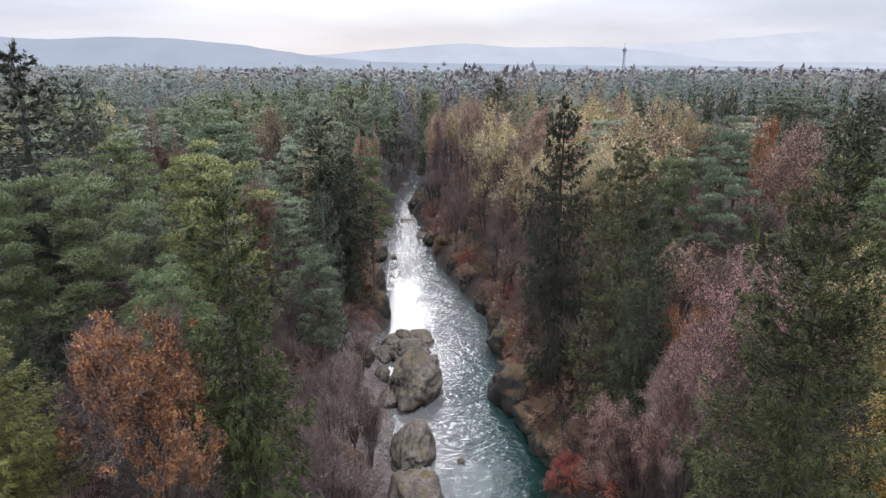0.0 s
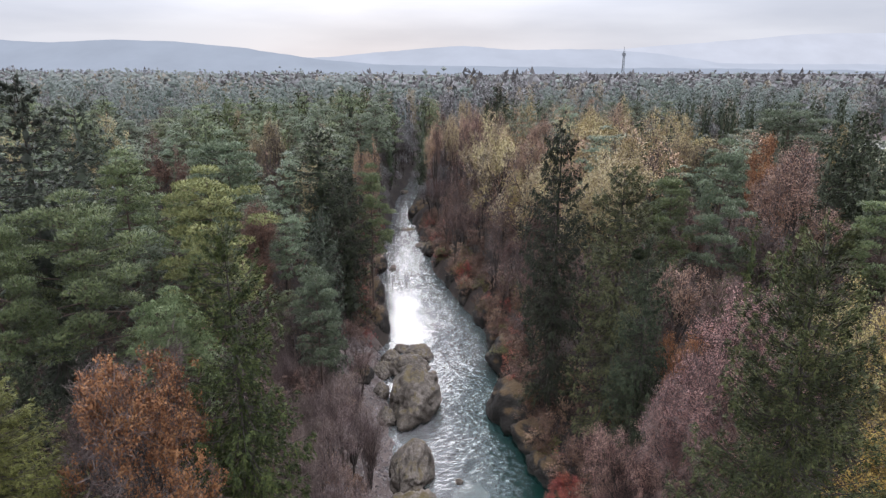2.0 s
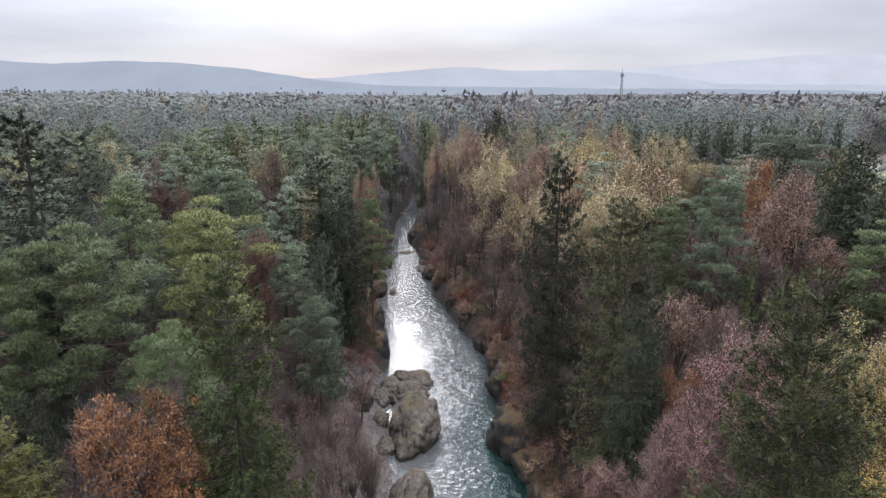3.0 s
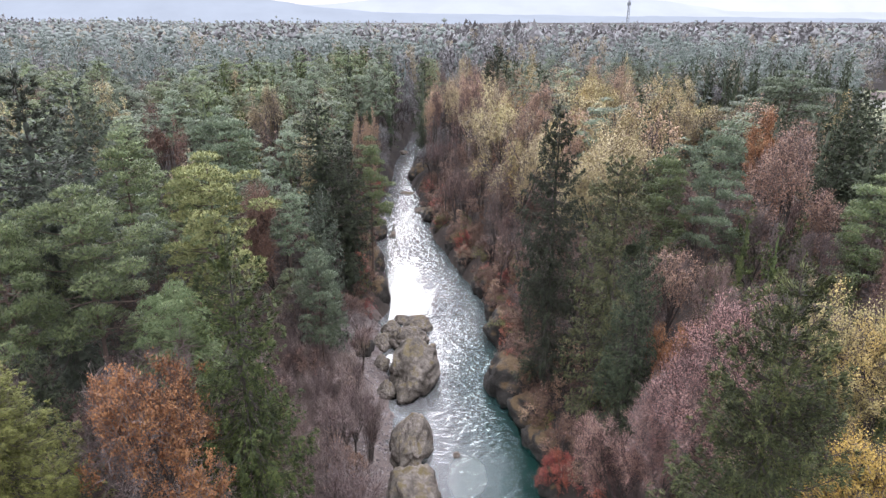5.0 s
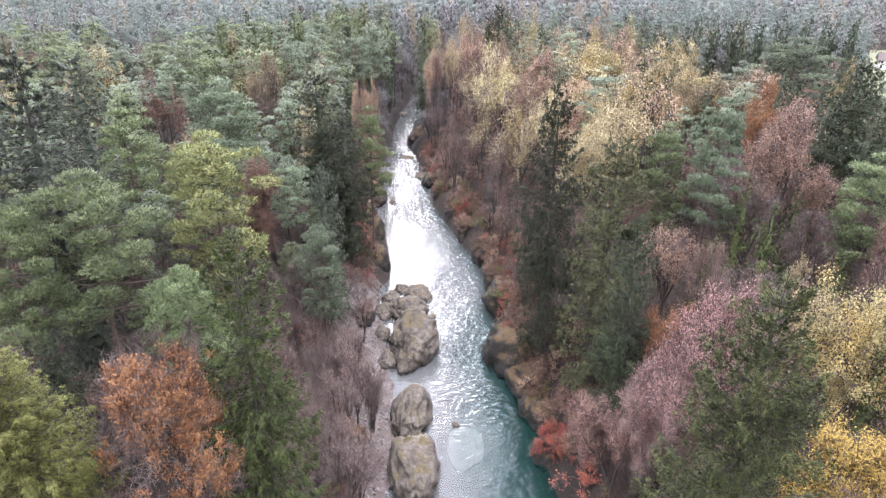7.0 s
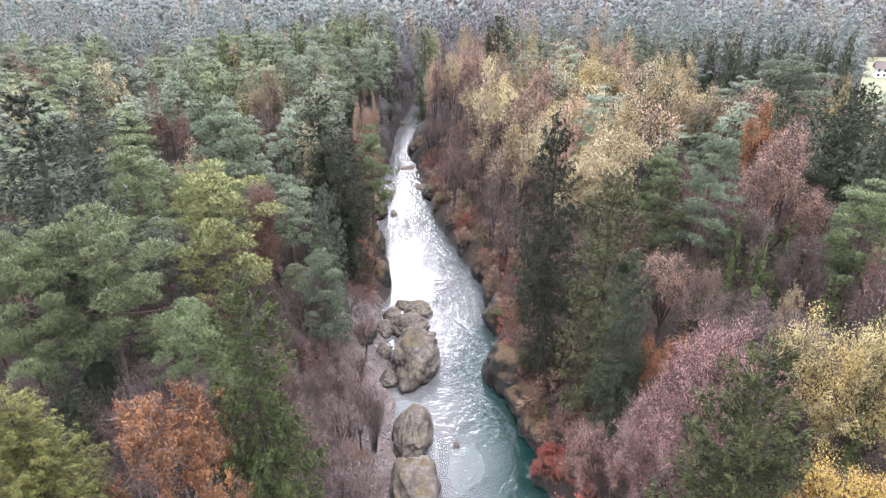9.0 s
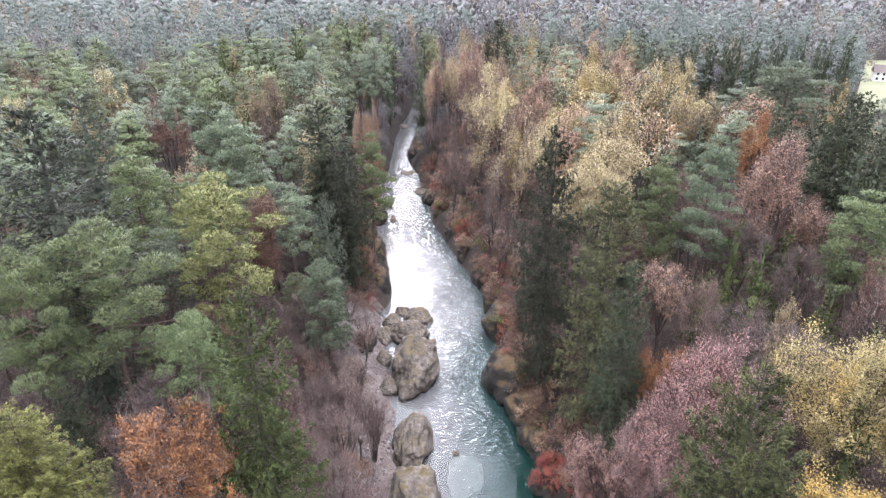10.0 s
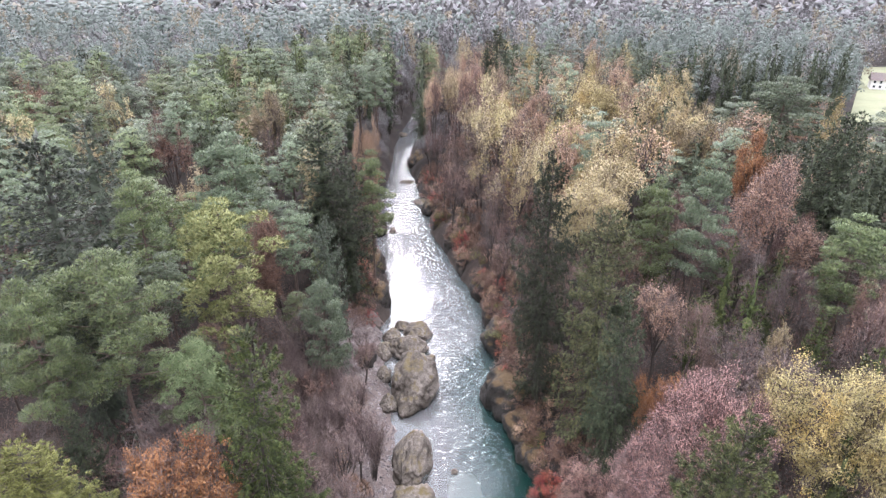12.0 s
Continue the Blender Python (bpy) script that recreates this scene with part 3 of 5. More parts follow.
def spruce_arrays(seed, count, size=0.34, h=28.0, r=4.2, base=0.10, limbs=9, slim=0.5):
    """Norway spruce: whorls of drooping limbs with hanging sprays."""
    g = np.random.default_rng(seed)
    sp, sr = wiggly_stem(g, h, 0.32, 0.05, 10, 0.06)
    nb = int(h * limbs)
    u = np.sort(g.uniform(0, 1, nb)) ** 1.0
    u = np.round(u * h * 1.1) / (h * 1.1) * 0.8 + u * 0.2
    z = h * (base + (0.985 - base) * u)
    az = g.uniform(0, 2 * np.pi, nb)
    lump = 1 + 0.14 * np.sin(az * 2 + z * 0.35 + seed) + 0.12 * np.sin(az * 3 - z * 0.8)
    down = np.clip(1 - u, 0.004, 1) * h
    form = np.minimum(0.2 * (1 - np.exp(-down / 0.5)) + 0.8 * (down / 12.5) ** 0.8, 1)
    length = (r * form * np.clip(0.75 + u * 2, 0, 1) * lump * g.uniform(0.76, 1.1, nb)) + 0.25
    el = np.radians(-22 + 52 * u ** 1.6 + g.normal(0, 5, nb))
    hx, hy = np.cos(az), np.sin(az)
    root = np.stack([np.interp(z, sp[:, 2], sp[:, 0]), np.interp(z, sp[:, 2], sp[:, 1]), z], 1)

    def along(i, s):
        L = length[i]
        rad = s * L * np.cos(el[i])
        dz = s * L * np.sin(el[i]) - 0.22 * L * s * (1 - s) * 2 + 0.10 * L * s ** 3
        return root[i] + np.stack([hx[i] * rad, hy[i] * rad, dz], -1)

    i = np.arange(nb)
    mids, tips = along(i, np.full(nb, 0.5)), along(i, np.full(nb, 0.97))
    br = 0.012 + length * 0.006
    wood = [stem(sp, sr), tubes(root, mids, br, br * 0.7, 3), tubes(mids, tips, br * 0.7, br * 0.25, 3)]
    w = length ** 1.15 * np.where(u > 0.3, 1.0, 0.55)
    each = 14 if limbs > 4 else 1
    nt = count // each
    ti = g.choice(nb, nt, p=w / w.sum())
    ts = 1 - g.uniform(0, 1, nt) ** 1.35 * 0.82
    tside = g.uniform(-1, 1, nt)
    thang = g.uniform(0, 1, nt) ** 1.3
    j = np.minimum(np.arange(count) // each, nt - 1)
    i, s, side = ti[j], ts[j], tside[j]
    v = g.uniform(0, 1, count) if each > 1 else np.ones(count)
    width = 0.36 * length[i] * (1.04 - s) + 0.12
    lat = np.stack([-hy[i], hx[i], np.zeros(count)], 1)
    hang = thang[j] * v if each > 1 else g.uniform(0, 1, count) ** 2
    out = np.stack([hx[i], hy[i], 0 * s], 1)
    reach = (0.25 + 0.75 * v) if each > 1 else np.ones(count)
    p = along(i, s) + lat * (side * width * reach)[:, None] + out * (0.22 * v * (each > 1))[:, None] - np.array([0, 0, 1.0]) * (hang * (0.1 + (0.14 if each > 1 else 0.1) * length[i]))[:, None] - out * (np.abs(side) * width * 0.5)[:, None]
    p = p + g.normal(0, 0.05 if each > 1 else 0.0, (count, 3))
    d = unit(out * 0.75 + lat * side[:, None] * 0.9 + g.normal(0, 0.25, (count, 3)) + np.array([0, 0, -1.0]) * (0.25 + 0.9 * hang)[:, None] + np.array([0, 0, 0.9]) * (u[i] ** 2)[:, None])
    a = unit(np.cross(d, g.normal(size=(count, 3)) + np.array([0, 0, 1.5])))
    ln = size * g.uniform(0.6, 1.35, count)
    facing = out * 0.75 + lat * side[:, None] * 0.3 + np.array([0, 0, 1.0]) * (1.0 - 1.25 * hang)[:, None] + g.normal(0, 0.3, (count, 3))
    if limbs <= 4:
        flat, a = lying(g, facing, 0.45)
        d = unit(d * 0.6 + flat)
    crown = shaded(blades(p, d * ln[:, None], a * (ln * slim)[:, None]), facing, 0.55 if limbs > 4 else 0.3)
    # dense inner needles round the stem
    rings = 26 if limbs > 4 else 9 if count > 1000 else 7 if count > 100 else 5
    v = (np.arange(rings) + 1.1) / (rings + 0.6)
    size = r * (0.16 if limbs > 10 else 0.42 if limbs > 4 else 0.55) * np.minimum(0.95 * v ** 0.85, 1)
    c = np.stack([g.normal(0, 0.12, rings), g.normal(0, 0.12, rings), h * (0.95 - (0.95 - base) * v)], 1)
    crown = both(crown, clumps(g, c, np.stack([size, size, np.full(rings, h * 0.6 / rings)], 1), np.tile([0.0, 0.0, 0.3], (rings, 1)), count > 100, (0.6, 1.2)))
    return {"trunk": join(wood if limbs > 4 else wood[:1]), "crown": crown}, h, r


def pine_arrays(seed, count, size=0.34, h=26.0, r=4.5, base=0.42, pads=60, plain=False, slim=0.5):
    """Scots pine: long bare stem, twisting limbs, a domed crown of overlapping needle pads."""
    g = np.random.default_rng(seed)
    sp, sr = wiggly_stem(g, h * 0.93, 0.27, 0.30, 10, 0.25)
    u = (np.arange(pads) + g.uniform(0, 1, pads)) / pads
    z = h * (base + (0.965 - base) * u)
    az = np.arange(pads) * 2.4 + g.normal(0, 0.4, pads)
    lobes = 1 + 0.22 * np.sin(az * 2 + seed) + 0.15 * np.sin(az * 3 + seed * 2 + u * 4)
    prof = np.sqrt(np.clip(1 - (np.abs(u - 0.30) / np.where(u > 0.30, 0.72, 0.5)) ** 2.2, 0.02, 1))
    reach = r * prof * lobes * np.where(g.uniform(0, 1, pads) < 0.72, g.uniform(0.62, 0.92, pads), g.uniform(0.1, 0.6, pads))
    root = np.stack([np.interp(z, sp[:, 2], sp[:, 0]), np.interp(z, sp[:, 2], sp[:, 1]), np.minimum(z - reach * 0.25, h * 0.9)], 1)
    c = root + np.stack([np.cos(az) * reach, np.sin(az) * reach, reach * 0.22 + g.normal(0, 0.25, pads)], 1)
    c[-1] = (sp[-1, 0], sp[-1, 1], h - 0.7)
    knee = (root + c) / 2 + g.normal(0, 0.25, (pads, 3)) - np.array([0, 0, 0.3])
    wood = [stem(sp, sr), tubes(root, knee, 0.04 + reach * 0.010, 0.03 + reach * 0.005, 4), tubes(knee, c, 0.03 + reach * 0.005, np.full(pads, 0.015), 3)]
    if plain:
        wood = [stem(sp, sr, 5), tubes(root, c, 0.05 + reach * 0.010, np.full(pads, 0.02), 3)]
    a = g.uniform(0.85, 1.5, pads) * (r / 4.5) ** 0.7 * (60 / pads) ** 0.3
    i = g.choice(pads, count, p=a ** 2 / (a ** 2).sum())
    d = random_dirs(g, count)
    d[:, 2] = np.abs(d[:, 2]) * 1.1 - 0.22
    d = unit(d)
    rad = g.uniform(0.55, 1.0, count) ** 0.5
    lump = 1 + 0.25 * np.sin(d[:, 0] * 6 + i) * np.sin(d[:, 1] * 5 + 2 * i)
    p = c[i] + d * (rad * lump * a[i])[:, None] * np.array([1, 1, 0.48 if plain else 0.38])
    facing = d * (0.8 if plain else 1.1) + np.array([0, 0, 0.9 if plain else 0.1]) + g.normal(0, 0.2, (count, 3)) + unit((c[i] - np.array([0, 0, h * 0.55])) / np.array([r, r, h * 0.4])) * (1.5 if plain else 0.4)
    dirs = unit(d * 0.8 + g.normal(0, 0.45, (count, 3)) + np.array([0, 0, 0.35]))
    acr = unit(np.cross(dirs, g.normal(size=(count, 3))))
    if plain or pads < 58:
        flat, acr = lying(g, facing, 0.4)
        dirs = unit(dirs * 0.35 + flat)
    ln = size * g.uniform(0.6, 1.3, count)
    crown = shaded(blades(p, dirs * ln[:, None], acr * (ln * slim)[:, None]), facing, 0.3 if plain else 0.5)
    if plain and count < 1000:
        away = unit((c - np.array([0, 0, h * 0.55])) / np.array([r, r, h * 0.4])) + np.array([0, 0, 0.9])
        crown = both(crown, clumps(g, c, a[:, None] * np.array([0.9, 0.9, 0.6]) * (1.0 if count < 100 else 0.8), away, pads > 8, (0.6, 1.25)))
    return {"trunk": join(wood), "crown": crown}, h, r


def branch_skeleton(g, h, r, fork=0.30, levels=5, spread=0.62, up=0.25, kids=3):
    """Forking limbs: returns segments and the twig ends."""
    segs, ends = [], []
    todo = [(np.array([0, 0, -0.6]), unit(np.array([g.normal(0, 0.05), g.normal(0, 0.05), 1.0])), h * fork, 0.021 * h ** 0.85, 0)]
    while todo:
        p, d, ln, rad, lev = todo.pop()
        steps = 3 if lev < 3 else 2
        q = p
        for k in range(steps):
            d = unit(d + g.normal(0, 0.12 + 0.03 * lev, 3) + np.array([0, 0, up * 0.22]))
            e = q + d * ln / steps
            segs.append((q, e, rad * (1 - 0.28 * k / steps), rad * (1 - 0.28 * (k + 1) / steps), lev))
            q = e
            if lev and lev >= min(2, levels - 1):
                ends.append((q, d))
        if lev >= levels:
            continue
        n = kids + (lev == 0) * 2 + int(g.integers(0, 2))
        start = g.uniform(0, 6.28)
        ref = unit(np.cross(d, g.normal(size=3)))
        ref2 = np.cross(d, ref)
        for k in range(n):
            a = start + k * 6.283 / n + g.normal(0, 0.3)
            tilt = spread * g.uniform(0.5, 1.25) * (0.35 if (k == 0 and lev < 3) else 1.45 if lev == 0 else 1)
            nd = unit(d * np.cos(tilt) + (ref * np.cos(a) + ref2 * np.sin(a)) * np.sin(tilt))
            todo.append((q, nd, ln * g.uniform(0.55, 0.82) * (0.9 if lev == 0 else 1), rad * 0.58, lev + 1))
    P0, P1 = np.array([s[0] for s in segs]), np.array([s[1] for s in segs])
    R0, R1, LV = np.array([s[2] for s in segs]), np.array([s[3] for s in segs]), np.array([s[4] for s in segs])
    E, D = np.array([e[0] for e in ends]), np.array([e[1] for e in ends])
    rr = np.percentile(np.hypot(E[:, 0], E[:, 1]), 93)
    sc = np.array([r / rr, r / rr, h / E[:, 2].max()])
    return P0 * sc, P1 * sc, R0, R1, LV, E * sc, unit(D * sc)


def broadleaf_arrays(seed, count, size=0.30, h=22.0, r=6.0, levels=5, fork=0.20, twigs=2500, cloud=0.55, bare=0.25, leafw=0.75, spread=0.62, rods=3):
    """Broadleaved tree: limbs, fine twigs and leaves in uneven clusters; with count 0 a bare tree."""
    g = np.random.default_rng(seed)
    P0, P1, R0, R1, LV, E, D = branch_skeleton(g, h, r, fork, levels, spread)
    R0, R1 = np.maximum(R0, 0.012), np.maximum(R1, 0.009)
    thick, mid, thin = LV <= min(1, rods - 1), (LV > min(1, rods - 1)) & (LV <= rods), LV > rods
    made = {"trunk": join([tubes(P0[thick], P1[thick], R0[thick], R1[thick], 5 if rods > 2 else 4), tubes(P0[mid], P1[mid], R0[mid], R1[mid], 3)])}
    fine = blades(P0[thin], (P1 - P0)[thin] * 1.25, unit(np.cross((P1 - P0)[thin], g.normal(size=(int(thin.sum()), 3)))) * (R0[thin] * 2.4)[:, None])
    if twigs:
        i = g.integers(0, len(E), twigs)
        d = unit(D[i] * 0.9 + g.normal(0, 0.6, (twigs, 3)) + np.array([0, 0, 0.25]))
        ln = g.uniform(0.5, 1.5, twigs) * (r / 6) ** 0.5
        c = E[i] + g.normal(0, 0.25, (twigs, 3))
        more = blades(c, d * ln[:, None], unit(np.cross(d, g.normal(size=(twigs, 3)))) * g.uniform(0.03, 0.055, twigs)[:, None])
        fine = join([fine, more])
    made["branchwork"] = fine
    if count:
        lobes = smooth_noise(E[:, 0] * 0.8 + seed, E[:, 1] * 0.8 + E[:, 2] * 0.5, seed) * 0.5 + g.uniform(0, 1, len(E)) * 0.6
        has = lobes > np.quantile(lobes, bare)
        pool = np.nonzero(has)[0]
        i = pool[g.integers(0, len(pool), count)]
        spur = unit(D[i] + g.normal(0, 0.55, (count, 3)))
        c = E[i] + spur * (g.uniform(-0.1, 1.0, count) * cloud * 1.7)[:, None] + g.normal(0, cloud * 0.32, (count, 3))
        d = unit(random_dirs(g, count) + np.array([0, 0, -0.2]))
        n = unit(np.cross(d, g.normal(size=(count, 3)) + np.array([0.0, 0.0, 0.6])))
        ln = size * g.uniform(0.6, 1.3, count)
        lump = smooth_noise(c[:, 0] * 1.3, c[:, 1] * 1.3 + c[:, 2] * 0.9, seed + 1)
        facing = unit((c - np.array([0, 0, h * 0.5])) / np.array([r, r, h * 0.45])) + np.array([0, 0, 0.35]) + g.normal(0, 0.4, (count, 3)) + np.stack([lump, -lump, lump], 1) * 0.3
        if rods <= 1 or not twigs:
            flat, n = lying(g, facing, 0.5)
            d = unit(d * 0.5 + flat)
        made["crown"] = shaded(blades(c, d * ln[:, None], n * (ln * leafw * 1.25)[:, None]), facing, 0.65 if rods > 2 else 0.3)
        if not twigs and count < 100:
            k = g.choice(pool, min(len(pool), 16 if count > 300 else 9 if count > 60 else 6), replace=False)
            wide = g.uniform(1.3, 2.2, len(k)) * (1.25 if count < 100 else 1.0)
            made["crown"] = both(made["crown"], clumps(g, E[k], wide[:, None] * np.array([1, 1, 0.8]), unit(E[k] - np.array([0, 0, h * 0.5])) + np.array([0, 0, 0.9]), count > 100))
    return made, h, r


KINDS = {}


def kind_of_tree(key, arrays):
    made, h, r = arrays
    KINDS[key] = ({name: array_mesh(name, a[0], a[1], normals=a[2] if len(a) > 2 else None) for name, a in made.items()}, h, r)
    for me in KINDS[key][0].values():
        me.materials.append(BARK)


def coppice_arrays(seed, stems=17, twigs=2200, h=8.0, r=2.6):
    """Many-stemmed bare shrub: thin rods rising from one stool, each with fine side twigs."""
    g = np.random.default_rng(seed)
    az, lean = g.uniform(0, 6.283, stems), g.uniform(0.1, 1.0, stems)
    top = np.stack([np.cos(az) * lean * r, np.sin(az) * lean * r, h * g.uniform(0.65, 1.0, stems)], 1)
    foot = np.stack([np.cos(az) * 0.25, np.sin(az) * 0.25, np.full(stems, -0.3)], 1)

    def rod(i, s):
        return foot[i] + (top - foot)[i] * np.stack([s ** 1.6, s ** 1.6, s], 1)

    i = np.arange(stems)
    cuts = [rod(i, np.full(stems, q)) for q in (0.0, 0.35, 0.7, 1.0)]
    wood = join([tubes(cuts[k], cuts[k + 1], np.full(stems, 0.05 - 0.014 * k), np.full(stems, 0.036 - 0.013 * k), 3) for k in range(3)])
    i, s = g.integers(0, stems, twigs), g.uniform(0.25, 1.0, twigs) ** 0.7
    d = unit(unit(top - foot)[i] + g.normal(0, 0.42, (twigs, 3)))
    p = rod(i, s) + g.normal(0, 0.16, (twigs, 3))
    ln = g.uniform(0.6, 2.0, twigs)
    return {"trunk": wood, "branchwork": blades(p, d * ln[:, None], unit(np.cross(d, g.normal(size=(twigs, 3)))) * g.uniform(0.02, 0.04, twigs)[:, None])}, h, r


for k in range(3):
    kind_of_tree(("spruce", 0, k), spruce_arrays(10 + k, 72000, 0.24, r=4.6, slim=0.36, limbs=15))
    if k == 0:
        kind_of_tree(("spruce", 3, k), spruce_arrays(9, 200000, 0.17, r=4.6, slim=0.34, limbs=24))
        kind_of_tree(("oak", 0, 0), broadleaf_arrays(50, 44000, 0.145, cloud=0.36, bare=0.5, leafw=0.85, twigs=9000))
    kind_of_tree(("maple", 0, k), broadleaf_arrays(150 + k, 80000, 0.11, cloud=0.6, bare=0.22, leafw=0.85, twigs=9000))
    kind_of_tree(("spruce", 1, k), spruce_arrays(13 + k, 34000, 0.34, r=5.2, slim=0.42, limbs=10))
    kind_of_tree(("spruce", 2, k), spruce_arrays(20 + k, 1900, 0.56, limbs=4, slim=0.55))
    kind_of_tree(("pine", 0, k), pine_arrays(30 + k, 52000, 0.23, r=5.2, base=0.5, pads=58, slim=0.36))
    kind_of_tree(("pine", 1, k), pine_arrays(33 + k, 28000, 0.26, pads=60, slim=0.5))
    kind_of_tree(("pine", 4, k), pine_arrays(36 + k, 7000, 0.34, r=4.0, base=0.5, pads=46, slim=0.5))
    kind_of_tree(("pine", 2, k), pine_arrays(40 + k, 4200, 0.46, r=4.0, base=0.54, pads=40, plain=True, slim=0.5))
    kind_of_tree(("broad", 0, k), broadleaf_arrays(50 + k, 42000, 0.15, cloud=0.42, bare=0.34, leafw=0.85))
    kind_of_tree(("broad", 1, k), broadleaf_arrays(53 + k, 36000, 0.17, cloud=0.5, bare=0.22))
    kind_of_tree(("broad", 4, k), broadleaf_arrays(56 + k, 6000, 0.24, levels=4, twigs=900, cloud=0.5, rods=2))
    kind_of_tree(("broad", 2, k), broadleaf_arrays(60 + k, 5000, 0.27, levels=4, twigs=250, cloud=0.6, rods=1))
    kind_of_tree(("sparse", 0, k), broadleaf_arrays(70 + k, 66000, 0.075, twigs=15000, bare=0.08, cloud=0.45))
    kind_of_tree(("sparse", 1, k), broadleaf_arrays(73 + k, 26000, 0.14, twigs=6000, bare=0.2, cloud=0.5))
    kind_of_tree(("sparse", 4, k), broadleaf_arrays(76 + k, 5000, 0.18, h=21, r=4.6, levels=4, twigs=1800, bare=0.35, cloud=0.5, rods=2))
    kind_of_tree(("sparse", 2, k), broadleaf_arrays(110 + k, 3200, 0.21, h=21, r=4.6, levels=4, twigs=420, bare=0.35, cloud=0.6, rods=1))
    kind_of_tree(("bare", 0, k), broadleaf_arrays(80 + k, 700, 0.15, h=20, r=4.5, levels=4, twigs=3200, bare=0.7, rods=2))
    kind_of_tree(("bare", 2, k), broadleaf_arrays(90 + k, 200, 0.3, h=20, r=4.5, levels=4, twigs=700, bare=0.5, rods=1))
    kind_of_tree(("shrub", 0, k), broadleaf_arrays(100 + k, 800, 0.19, h=4.0, r=2.4, levels=3, fork=0.12, twigs=260, cloud=0.4, bare=0.2, spread=0.8, rods=0))
    kind_of_tree(("coppice", 0, k), coppice_arrays(120 + k))

planted = []
WORDS = {
    "spruce": ("spruce_tree", "spruce"), "pine": ("pine_tree", "pine"), "broad": ("autumn_tree", "tree"),
    "sparse": ("autumn_tree", "tree"), "oak": ("autumn_tree", "tree"), "maple": ("autumn_tree", "tree"), "bare": ("bare_tree", "tree"), "shrub": ("shrub", "shrub"), "coppice": ("coppice_shrub", "shrub"),
}


def plant(kind, lod, x, y, top, r, crown, label, seed=None, bark=None, twig=None, group="", sink=0.0, foot=None):
    """A tree whose foot is on the ground at x, y, with its top at that height and a crown of that radius."""
    k = (int(abs(x * 7 + y * 3)) if seed is None else seed) % 3
    meshes, h0, r0 = KINDS[(kind, lod, k)]
    foot = float(land(x, y)) - sink if foot is None else foot
    name, category = WORDS[kind]
    base = new(name)
    h = max(top - foot, 1.5)
    base.matrix_world = Matrix.LocRotScale((x, y, foot), Euler((0, 0, (x * 1.7 + y * 2.3) % 6.283)), (r / r0, r / r0, h / h0))
    base.empty_display_size = 0.2
    tagged(base, label, category, group)
    wood = bark or (BARK_PINE if kind == "pine" else BARK)
    for part, me in meshes.items():
        ob = new(part, me)
        ob.parent = base
        ob.material_slots[0].link = "OBJECT"
        if part == "branchwork":
            tagged(ob, kind="stuff")
        ob.material_slots[0].material = {"trunk": wood, "branchwork": twig or TWIG, "crown": crown}[part]
    planted.append((x, y, r, top))
    return base


